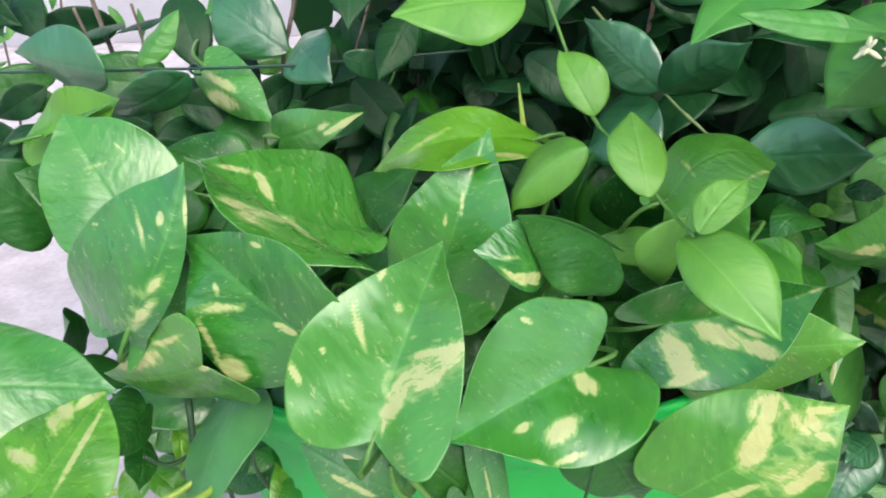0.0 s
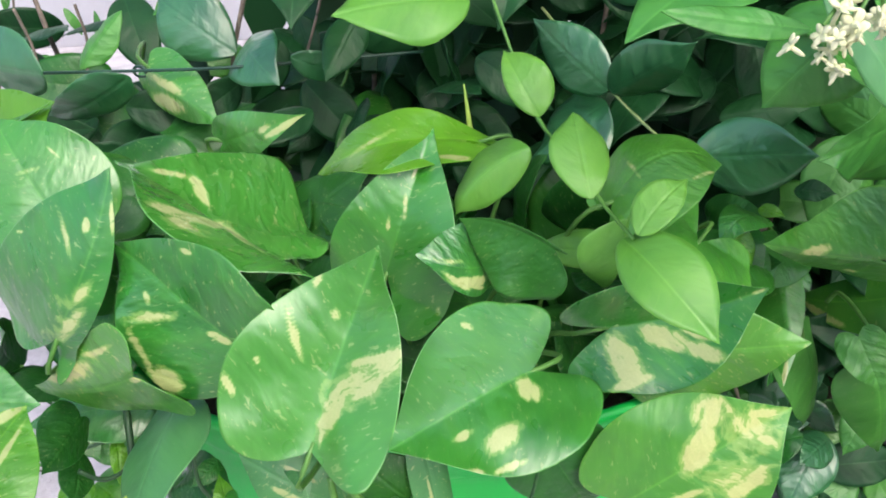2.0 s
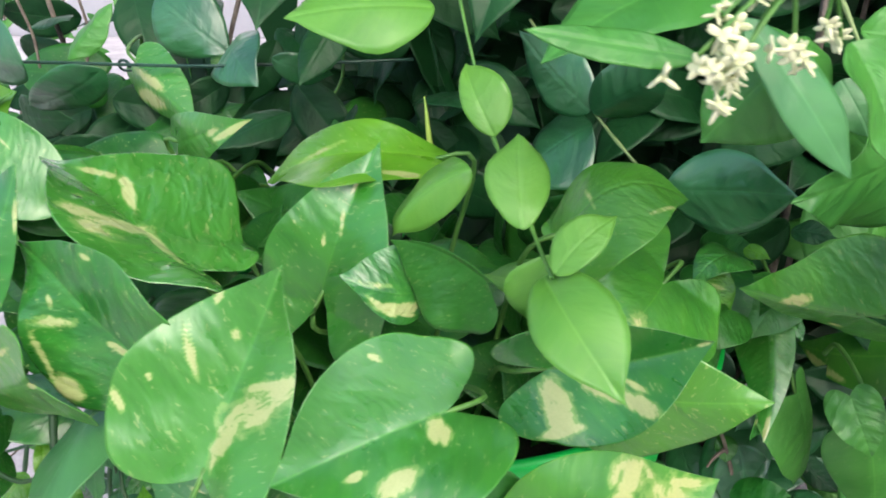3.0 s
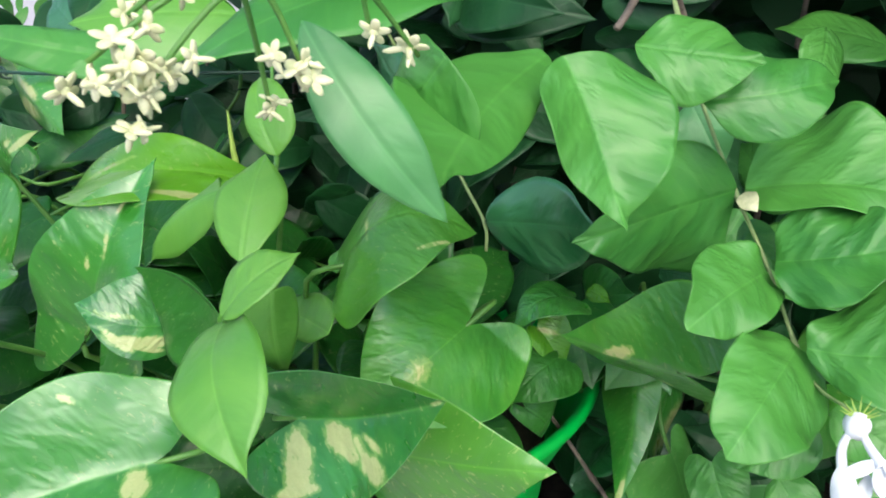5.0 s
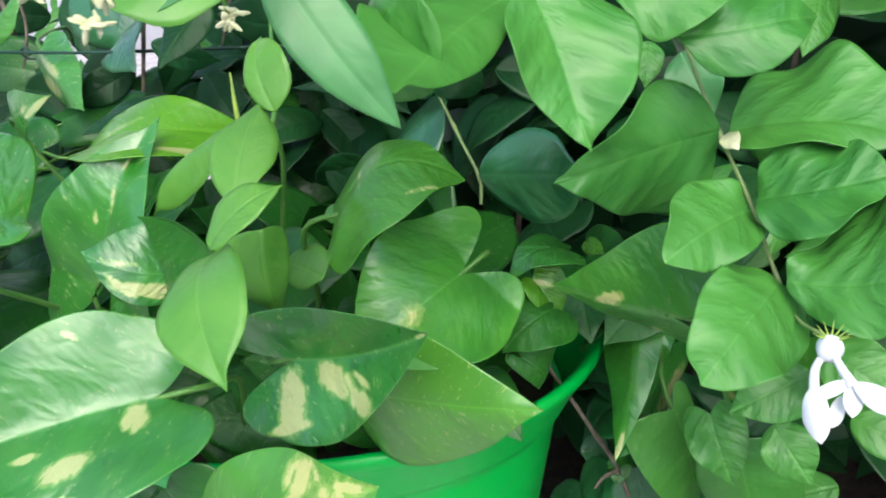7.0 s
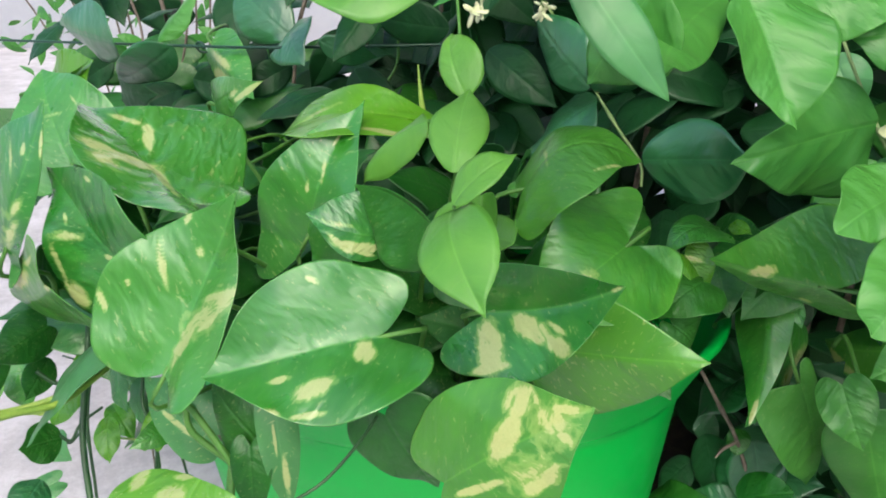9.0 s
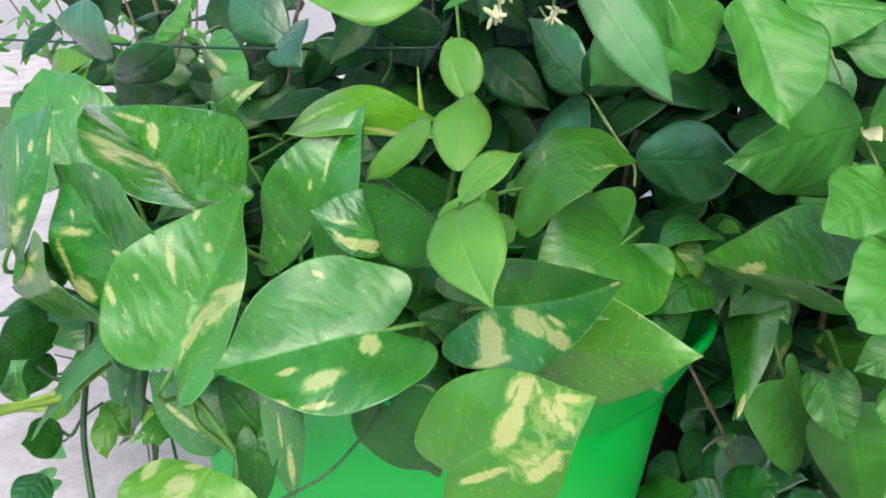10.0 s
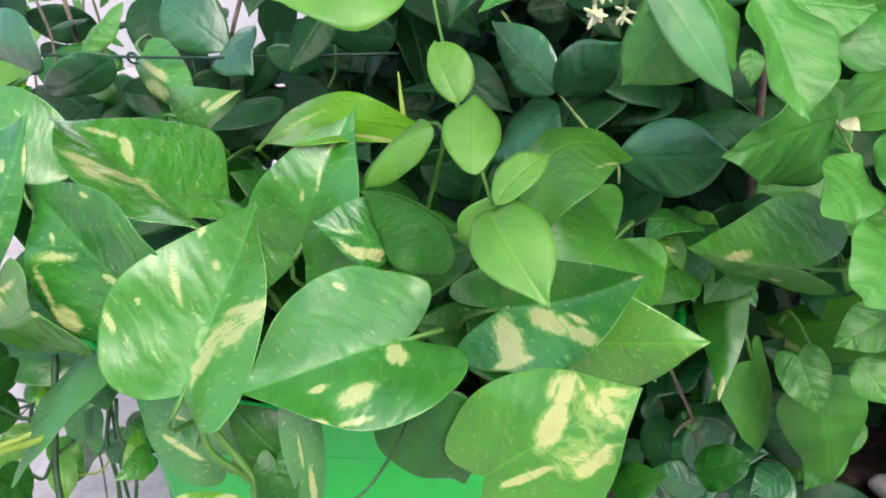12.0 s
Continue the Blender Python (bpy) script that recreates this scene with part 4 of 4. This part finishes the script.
def cluster(plant, stem, heads):
    """A branching blossom cluster: side stalks from a main stem, each ending in a bunch of florets."""
    head = stalk(plant, stem, 0.0014, 0.0009, STEM, "blossom_cluster", 14, "cream blossom cluster on green stalks")
    for place, count, spread in heads:
        place = Vector(place)
        join = Vector(stem[-1]).lerp(Vector(stem[-2]), rng.random())
        stalk(head, [join, join.lerp(place, 0.55) + Vector((0, 0, 0.003)), place], 0.0008, 0.0006, STEM, "blossom_stem", 8)
        for k in range(max(1, round(0.17 * count))):
            p = place + 1.1 * spread * Vector((rng.gauss(0, 0.6), rng.gauss(0, 0.4), rng.gauss(-0.1, 0.6)))
            ob = new("floret", FLORET)
            ob.parent = head
            ob.matrix_parent_inverse = head.matrix_world.inverted()
            ob.matrix_world = Matrix.Translation(p) @ Euler((rng.uniform(0.2, 1.8), rng.uniform(-0.7, 0.7), rng.uniform(0, 6))).to_matrix().to_4x4() @ Matrix.Scale(rng.uniform(0.65, 1.05), 4)


BLOSSOM = [((0.170, 0.281, 0.561), 74, 0.0062), ((0.167, 0.284, 0.575), 26, 0.0045), ((0.193, 0.307, 0.562), 24, 0.0045), ((0.214, 0.331, 0.560), 9, 0.003), ((0.161, 0.277, 0.567), 26, 0.0045), ((0.177, 0.29, 0.581), 18, 0.0045), ((0.180, 0.317, 0.550), 10, 0.0025), ((0.205, 0.322, 0.566), 8, 0.003)]
cluster(shrub, [(0.31, 0.36, 0.75), (0.24, 0.32, 0.64), (0.204, 0.31, 0.592), (0.179, 0.292, 0.580)], BLOSSOM)
stalk(shrub, [(0.34, 0.36, 0.0), (0.58, 0.30, 0.35), (0.50, 0.36, 0.72), (0.31, 0.36, 0.75)], 0.005, 0.0014, BARK, "branch", 28)

# ---- shrubbery behind ----
hedge = thing("background_shrub", (0.15, 0.85, 0.0), "dense dark green jasmine shrub behind the planter", "shrub")
leaf(hedge, TEAL, OVATE, (-0.130, 0.725, 0.479), (-0.197, 0.749, 0.524), (-0.09, -0.93, 0.37), 0.061, arch=0.1, fold=0.05, full=1.0)
leaf(hedge, TEAL, OVATE, (-0.114, 0.695, 0.493), (-0.078, 0.641, 0.470), (-0.46, -0.60, 0.65), 0.050, arch=0.14, fold=0)
leaf(hedge, TEAL, OVATE, (-0.247, 0.623, 0.489), (-0.336, 0.663, 0.500), (-0.42, -0.90, -0.14), 0.054, arch=0.04, fold=-0.4)
leaf(hedge, JASMINE, LONG, (-0.245, 0.679, 0.481), (-0.210, 0.699, 0.522), (-0.22, -0.79, 0.57), 0.028, arch=0.04, fold=-0.4)
leaf(hedge, TEAL, OVATE, (-0.178, 0.608, 0.489), (-0.253, 0.628, 0.457), (0.07, -0.76, -0.64), 0.041, arch=0.09, fold=0)
leaf(hedge, TEAL, OVATE, (-0.070, 0.655, 0.489), (-0.031, 0.684, 0.471), (0.46, -0.82, -0.33), 0.024, arch=0.17, fold=0)
stalk(hedge, [(-0.122, 0.750, 0.525), (-0.131, 0.743, 0.495), (-0.139, 0.747, 0.473), (-0.148, 0.745, 0.424)], 0.0022, 0.0018, BARK, 'stem', 20)
stalk(hedge, [(-0.059, 0.778, 0.523), (-0.068, 0.771, 0.495), (-0.079, 0.775, 0.468)], 0.0014, 0.0012, BARK, 'stem', 20)
stalk(hedge, [(-0.320, 0.744, 0.521), (-0.313, 0.746, 0.488), (-0.311, 0.743, 0.460)], 0.0014, 0.0012, BARK, 'stem', 20)
stalk(hedge, [(-0.280, 0.773, 0.519), (-0.276, 0.772, 0.485), (-0.282, 0.762, 0.446)], 0.0014, 0.0012, BARK, 'stem', 20)
stalk(hedge, [(-0.040, 0.759, 0.479), (-0.041, 0.754, 0.453), (-0.052, 0.746, 0.433)], 0.0016, 0.0014, STEM, 'stem', 20)
for x0, y0, lean in ((-0.25, 0.86, -0.08), (-0.05, 0.88, 0.03), (0.15, 0.86, 0.05), (0.38, 0.85, 0.02), (0.55, 0.75, 0.1), (0.75, 0.9, 0.0)):
    stalk(hedge, [(x0, y0, 0.0), (x0 + 0.4 * lean, y0 - 0.02, 0.25), (x0 + lean, y0 - 0.05, 0.50), (x0 + 1.6 * lean, y0 - 0.02, 0.85)], 0.004, 0.0015, BARK, "stem", 20)


def leaf_mesh(material, shape, size, width, **how):
    """A leaf's mesh alone, lying along +x with its face up, to be shared by many leaves."""
    ob = leaf(None, material, shape, (0, 0, 0), (size, 0, 0), (0, 0, 1), width, **how)
    me = ob.data
    bpy.data.objects.remove(ob)
    return me


# shared hedge leaves, the depth's shade already in their dark green
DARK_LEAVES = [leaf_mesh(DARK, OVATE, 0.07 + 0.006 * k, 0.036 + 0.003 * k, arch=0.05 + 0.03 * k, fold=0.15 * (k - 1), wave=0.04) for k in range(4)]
MID_LEAVES = [leaf_mesh(JASMINE, OVATE, 0.06 + 0.006 * k, 0.036 + 0.003 * k, arch=0.05 + 0.03 * k, fold=0.15 * (k - 1), wave=0.04) for k in range(3)]


def scatter(plant, meshes, count, box, facing, spread, rnd, keep=None):
    made = 0
    while made < count:
        p = Vector([rnd.uniform(a, b) for a, b in box])
        if keep and not keep(p):
            continue
        z = (Vector(facing) + Vector((rnd.gauss(0, spread), rnd.gauss(0, spread), rnd.gauss(0, spread)))).normalized()
        x = Vector((rnd.uniform(-1, 1), rnd.uniform(-0.8, 0.2), rnd.uniform(-1, 0.2)))
        x = (x - x.dot(z) * z).normalized()
        if keep and not keep(p + 0.085 * x):
            continue
        ob = new("leaf", rnd.choice(meshes))
        ob.parent = plant
        ob.matrix_parent_inverse = plant.matrix_world.inverted()
        ob.matrix_world = Matrix.Translation(p) @ Matrix((x, z.cross(x), z)).transposed().to_4x4() @ Matrix.Scale(rnd.uniform(0.7, 1.15), 4)
        made += 1


rnd = random.Random(11)
# shared leaves in the darker green that carries their shade
SHADED_LEAVES = [leaf_mesh(SHADED, HEART, 0.07 + 0.006 * k, 0.052 + 0.003 * k, arch=0.05 + 0.03 * k, fold=0.15 * (k - 1), wave=0.04, speck=0.4) for k in range(3)]
scatter(hedge, 3 * DARK_LEAVES + SHADED_LEAVES, 80, ((-0.46, 0.06), (0.72, 0.84), (0.34, 0.455)), (0.15, -0.85, 0.35), 0.35, rnd)
scatter(pothos, SHADED_LEAVES, 60, ((-0.10, 0.20), (0.45, 0.64), (0.290, 0.325)), (0.1, -0.6, 0.7), 0.35, rnd, in_pot)
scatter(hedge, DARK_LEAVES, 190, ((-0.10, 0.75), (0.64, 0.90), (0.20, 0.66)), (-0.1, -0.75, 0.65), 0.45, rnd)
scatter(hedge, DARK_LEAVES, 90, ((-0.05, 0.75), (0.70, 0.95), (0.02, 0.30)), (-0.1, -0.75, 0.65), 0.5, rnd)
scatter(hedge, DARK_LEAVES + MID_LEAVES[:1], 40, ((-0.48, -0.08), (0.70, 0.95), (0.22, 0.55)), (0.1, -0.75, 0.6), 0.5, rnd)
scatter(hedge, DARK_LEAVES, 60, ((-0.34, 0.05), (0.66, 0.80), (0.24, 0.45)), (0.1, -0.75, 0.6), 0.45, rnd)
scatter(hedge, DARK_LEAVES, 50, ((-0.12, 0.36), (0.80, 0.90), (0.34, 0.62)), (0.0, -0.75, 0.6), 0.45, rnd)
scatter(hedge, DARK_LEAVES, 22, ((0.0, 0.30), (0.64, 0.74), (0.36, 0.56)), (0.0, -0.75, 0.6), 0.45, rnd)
scatter(jasmine, MID_LEAVES + DARK_LEAVES, 70, ((0.33, 0.60), (0.60, 0.74), (0.06, 0.60)), (-0.2, -0.7, 0.65), 0.4, rnd)
TEAL_LEAVES = [leaf_mesh(TEAL, OVATE, 0.06 + 0.006 * k, 0.040 + 0.003 * k, arch=0.05 + 0.03 * k, fold=0.12 * (k - 1), wave=0.04) for k in range(3)]
scatter(jasmine, TEAL_LEAVES, 45, ((0.25, 0.37), (0.58, 0.70), (0.02, 0.24)), (-0.2, -0.75, 0.6), 0.35, rnd)
# a small tree further back, before the white wall
tree = thing("small_tree", (-1.0, 1.5, 0.0), "slender small tree with narrow olive leaves before the white wall", "tree")
SMALL_LEAVES = [leaf_mesh(JASMINE, LONG, 0.05 + 0.008 * k, 0.016 + 0.003 * k, arch=0.1, wave=0.03) for k in range(3)]
for k in range(7):
    foot, top = Vector((-1.0 + 0.03 * k, 1.5, 0.0)), Vector((-1.25 + 0.11 * k, 1.4 + 0.05 * (k % 3), 0.75 + 0.06 * (k % 4)))
    stalk(tree, [foot, foot.lerp(top, 0.4) + Vector((0.02, 0.0, 0.03)), foot.lerp(top, 0.75), top], 0.0030, 0.0010, BARK, "branch", 16)
scatter(tree, SMALL_LEAVES, 290, ((-1.3, -0.62), (1.3, 1.6), (0.30, 0.95)), (0.3, -0.8, 0.4), 0.6, rnd)
# a deep mass of foliage further back, past counting; unseen parts block daylight
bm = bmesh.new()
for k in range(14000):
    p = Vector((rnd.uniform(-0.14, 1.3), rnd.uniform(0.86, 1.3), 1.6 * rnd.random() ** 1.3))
    # added mass on the right, mostly unseen, keeping light out from that side
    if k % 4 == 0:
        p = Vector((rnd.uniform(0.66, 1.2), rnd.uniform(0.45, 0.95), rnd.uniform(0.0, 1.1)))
    # unseen crown above the view, added to shade the shrub below
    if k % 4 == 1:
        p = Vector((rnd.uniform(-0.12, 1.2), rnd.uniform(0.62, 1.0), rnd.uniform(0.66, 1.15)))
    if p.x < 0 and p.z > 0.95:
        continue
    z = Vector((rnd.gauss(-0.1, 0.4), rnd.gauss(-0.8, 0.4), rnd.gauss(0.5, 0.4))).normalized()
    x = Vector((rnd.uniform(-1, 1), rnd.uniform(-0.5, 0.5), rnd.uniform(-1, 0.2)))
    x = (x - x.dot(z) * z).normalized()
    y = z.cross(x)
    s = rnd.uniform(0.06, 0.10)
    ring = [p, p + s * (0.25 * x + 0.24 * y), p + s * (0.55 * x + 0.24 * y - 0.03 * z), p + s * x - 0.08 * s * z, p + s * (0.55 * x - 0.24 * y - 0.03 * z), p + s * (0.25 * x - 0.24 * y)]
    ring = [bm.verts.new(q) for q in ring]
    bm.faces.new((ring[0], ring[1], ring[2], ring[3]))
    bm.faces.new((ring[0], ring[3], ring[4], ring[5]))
mass = part("foliage", bm, DARK, None, "deep mass of dark leaves behind the shrubs, with unseen parts added to block daylight")
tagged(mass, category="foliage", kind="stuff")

# ---- wire, vines ----
line = thing("wire", (-0.194, 0.668, 0.48), "thin dark green wire with a small twisted hook", "wire")
part("strand", tube(bmesh.new(), [(-0.50, 0.70, 0.478), (-0.194, 0.668, 0.480), (-0.10, 0.665, 0.481), (0.03, 0.70, 0.480)], 0.0013, 0.0013, 24), WIRE, line)
part("hook", tube(bmesh.new(), [(-0.194 + 0.006 * math.cos(a), 0.667 + 0.002 * a, 0.478 + 0.005 * math.sin(a)) for a in (0, 1, 2, 3, 4, 5)], 0.0014, 0.0010, 20), WIRE, line)

vine = thing("trailing_vine", (-0.20, 0.62, 0.0), "thin trailing vine with small pale-spotted leaves over concrete", "plant")
VINES = [[(-0.14, 0.55, 0.34), (-0.19, 0.56, 0.28), (-0.205, 0.56, 0.15), (-0.20, 0.57, 0.01)], [(-0.12, 0.52, 0.30), (-0.15, 0.53, 0.24), (-0.155, 0.55, 0.12), (-0.15, 0.57, 0.01)],
         [(-0.10, 0.50, 0.32), (-0.20, 0.52, 0.24), (-0.29, 0.55, 0.27)], [(-0.13, 0.53, 0.20), (-0.20, 0.56, 0.16), (-0.27, 0.56, 0.20), (-0.36, 0.60, 0.18)]]
for line_points in VINES:
    stalk(vine, line_points, 0.0018, 0.0010, VINE_STEM, "stem", n=20, knots=0.4)
stalk(vine, [(-0.148, 0.429, 0.331), (-0.143, 0.410, 0.298), (-0.137, 0.391, 0.266), (-0.122, 0.371, 0.229)], 0.0022, 0.0022, VINE_STEM, 'stem', 20)
stalk(vine, [(-0.133, 0.312, 0.331), (-0.123, 0.337, 0.326), (-0.113, 0.361, 0.320), (-0.110, 0.398, 0.322)], 0.0024, 0.002, LIME_STEM, 'stem', 20)
stalk(vine, [(-0.155, 0.331, 0.323), (-0.146, 0.353, 0.313), (-0.124, 0.378, 0.315), (-0.113, 0.411, 0.324)], 0.002, 0.0018, LIME_STEM, 'stem', 20)
stalk(vine, [(-0.167, 0.396, 0.312), (-0.157, 0.400, 0.302), (-0.148, 0.408, 0.301), (-0.139, 0.421, 0.306)], 0.0015, 0.0012, VINE_STEM, 'stem', 20)
stalk(vine, [(-0.152, 0.384, 0.277), (-0.143, 0.387, 0.268), (-0.140, 0.396, 0.276), (-0.132, 0.409, 0.282)], 0.0012, 0.001, VINE_STEM, 'stem', 20)
stalk(vine, [(-0.116, 0.435, 0.297), (-0.112, 0.424, 0.277), (-0.100, 0.417, 0.255), (-0.103, 0.402, 0.208)], 0.0014, 0.0012, VINE_STEM, 'stem', 20)
leaf(vine, SHADED, HEART, (-0.167, 0.413, 0.337), (-0.172, 0.371, 0.331), (0.88, -0.17, 0.45), 0.033, arch=0.04, fold=-0.4, fine=True, speck=0.6)
leaf(vine, SHADED, OVATE, (-0.176, 0.417, 0.309), (-0.168, 0.383, 0.297), (0.67, -0.11, 0.73), 0.021, arch=0.04, fold=-0.08, fine=True, speck=0.6)
leaf(vine, GREY, OVATE, (-0.128, 0.437, 0.316), (-0.114, 0.421, 0.296), (0.47, -0.50, 0.73), 0.020, arch=0.04, fold=-0.4, fine=True, speck=0.6)
leaf(vine, LIME, HEART, (-0.091, 0.402, 0.265), (-0.099, 0.424, 0.283), (0.52, -0.40, 0.75), 0.016, arch=0.13, fold=0, fine=True, speck=0.3)
leaf(vine, POTHOS, HEART, (-0.085, 0.412, 0.272), (-0.096, 0.386, 0.271), (0.79, -0.35, 0.50), 0.018, arch=0.16, fold=0, fine=True, speck=0.6)
leaf(vine, SHADED, OVATE, (-0.147, 0.385, 0.271), (-0.151, 0.355, 0.282), (0.94, 0.01, 0.34), 0.027, arch=0.0, fold=0, fine=True, speck=0.6)
leaf(vine, TEAL, OVATE, (-0.137, 0.353, 0.264), (-0.129, 0.321, 0.259), (0.52, 0.01, 0.86), 0.024, arch=0.04, fold=0, fine=True, speck=0.6)
leaf(vine, SHADED, HEART, (-0.213, 0.412, 0.314), (-0.196, 0.380, 0.290), (0.59, -0.25, 0.77), 0.017, arch=0.02, fold=0, fine=True, speck=0.6)
leaf(vine, POTHOS, HEART, (-0.294, 0.500, 0.255), (-0.281, 0.480, 0.204), (0.1, -0.7, 0.7), 0.042, arch=0.12, fold=0.15, wave=0.07, fine=True, speck=0.9)
leaf(vine, LIME, OVATE, (-0.291, 0.470, 0.250), (-0.291, 0.450, 0.222), (0.2, -0.6, 0.7), 0.021, arch=0.12, fold=0.15, wave=0.07, fine=True, speck=0.9)
leaf(vine, LIME, OVATE, (-0.233, 0.520, 0.196), (-0.198, 0.500, 0.177), (0.3, -0.5, 0.8), 0.024, arch=0.12, fold=0.15, wave=0.07, fine=True, speck=0.5)
leaf(vine, SHADED, OVATE, (-0.226, 0.530, 0.151), (-0.173, 0.510, 0.200), (0, -0.4, 0.9), 0.037, arch=0.12, fold=0.15, wave=0.07, fine=True, speck=0.3)
leaf(vine, GREY, OVATE, (-0.176, 0.500, 0.245), (-0.168, 0.480, 0.213), (-0.2, -0.8, 0.5), 0.021, arch=0.12, fold=0.15, wave=0.07, fine=True, speck=0.3)
leaf(vine, POTHOS, OVATE, (-0.114, 0.470, 0.255), (-0.129, 0.450, 0.250), (0.2, -0.7, 0.6), 0.015, arch=0.12, fold=0.15, wave=0.07, fine=True, speck=0.9)
leaf(vine, GREY, OVATE, (-0.295, 0.500, 0.162), (-0.250, 0.480, 0.161), (0.1, -0.6, 0.8), 0.029, arch=0.12, fold=0.15, wave=0.07, fine=True, speck=0.4)
leaf(vine, GREY, HEART, (-0.260, 0.470, 0.145), (-0.289, 0.450, 0.127), (0.2, -0.6, 0.7), 0.024, arch=0.12, fold=0.15, wave=0.07, fine=True, speck=0.8)
leaf(vine, LIME, LONG, (-0.176, 0.450, 0.286), (-0.137, 0.430, 0.312), (0.1, -0.6, 0.8), 0.020, arch=0.12, fold=0.15, wave=0.07, fine=True, speck=0.3)
leaf(vine, LIME, LONG, (-0.159, 0.430, 0.311), (-0.153, 0.410, 0.288), (0.5, -0.6, 0.6), 0.010, arch=0.12, fold=0.15, wave=0.07, fine=True, speck=0.2)
leaf(vine, LIME, OVATE, (-0.201, 0.460, 0.254), (-0.217, 0.440, 0.229), (0.3, -0.6, 0.7), 0.022, arch=0.12, fold=0.15, wave=0.07, fine=True, speck=0.5)
leaf(vine, LIME, OVATE, (-0.189, 0.470, 0.224), (-0.179, 0.450, 0.195), (0.2, -0.8, 0.5), 0.022, arch=0.12, fold=0.15, wave=0.07, fine=True, speck=0.3)
leaf(vine, SHADED, HEART, (-0.140, 0.470, 0.242), (-0.100, 0.450, 0.245), (-0.1, -0.6, 0.8), 0.038, arch=0.12, fold=0.15, wave=0.07, fine=True, speck=0.5)
leaf(vine, GREY, OVATE, (-0.186, 0.490, 0.265), (-0.170, 0.470, 0.230), (-0.3, -0.8, 0.5), 0.021, arch=0.12, fold=0.15, wave=0.07, fine=True, speck=0.8)
leaf(vine, GREY, HEART, (-0.042, 0.385, 0.328), (-0.030, 0.365, 0.313), (0.4, -0.8, 0.4), 0.014, arch=0.12, fold=0.15, wave=0.07, fine=True, speck=0.6)
stalk(vine, [(-0.228, 0.500, 0.243), (-0.245, 0.500, 0.183), (-0.253, 0.500, 0.114), (-0.264, 0.500, 0.039)], 0.0016, 0.00136, VINE_STEM, "stem", 20, knots=0.3)
stalk(vine, [(-0.300, 0.520, 0.211), (-0.269, 0.520, 0.210), (-0.243, 0.520, 0.229)], 0.0008, 0.00068, BARK, "stem", 20, knots=0.3)
stalk(vine, [(-0.246, 0.500, 0.186), (-0.270, 0.500, 0.161), (-0.282, 0.500, 0.176)], 0.0009, 0.000765, VINE_STEM, "stem", 20, knots=0.3)
stalk(vine, [(-0.053, 0.400, 0.306), (-0.041, 0.400, 0.289), (-0.027, 0.400, 0.272)], 0.0012, 0.00102, BARK, "stem", 20, knots=0.3)
stalk(vine, [(-0.306, 0.460, 0.207), (-0.267, 0.460, 0.220), (-0.225, 0.460, 0.228)], 0.0028, 0.00238, LIME_STEM, "stem", 20, knots=0.3)
stalk(vine, [(-0.187, 0.500, 0.233), (-0.181, 0.500, 0.202), (-0.182, 0.500, 0.158), (-0.185, 0.500, 0.113)], 0.0009, 0.000765, BARK, "stem", 20, knots=0.3)
stalk(vine, [(-0.143, 0.470, 0.271), (-0.152, 0.470, 0.236), (-0.150, 0.470, 0.196), (-0.157, 0.470, 0.143)], 0.0018, 0.00153, VINE_STEM, "stem", 20, knots=0.3)
stalk(vine, [(-0.258, 0.500, 0.231), (-0.227, 0.500, 0.243), (-0.202, 0.500, 0.252)], 0.0013, 0.001105, VINE_STEM, "stem", 20, knots=0.3)
stalk(vine, [(-0.197, 0.480, 0.195), (-0.170, 0.480, 0.200), (-0.153, 0.480, 0.222)], 0.001, 0.00085, LIME_STEM, "stem", 20, knots=0.3)
stalk(vine, [(-0.003, 0.375, 0.334), (-0.006, 0.375, 0.315), (-0.013, 0.375, 0.295)], 0.0042, 0.00357, STEM, "stem", 20, knots=0.3)
for k in range(12):
    p = spline(VINES[k % 4], 20)[random.randint(5, 20)]
    way = Vector((random.uniform(-0.8, 0.8), random.uniform(-0.7, 0.2), random.uniform(-1, 0.1))).normalized()
    leaf(vine, random.choice((POTHOS, LIME, GREY)), random.choice((HEART, OVATE)), p, p + way * random.uniform(0.030, 0.045), (random.uniform(-0.4, 0.4), -0.7, 0.6), random.uniform(0.024, 0.032), arch=0.1, speck=0.7)
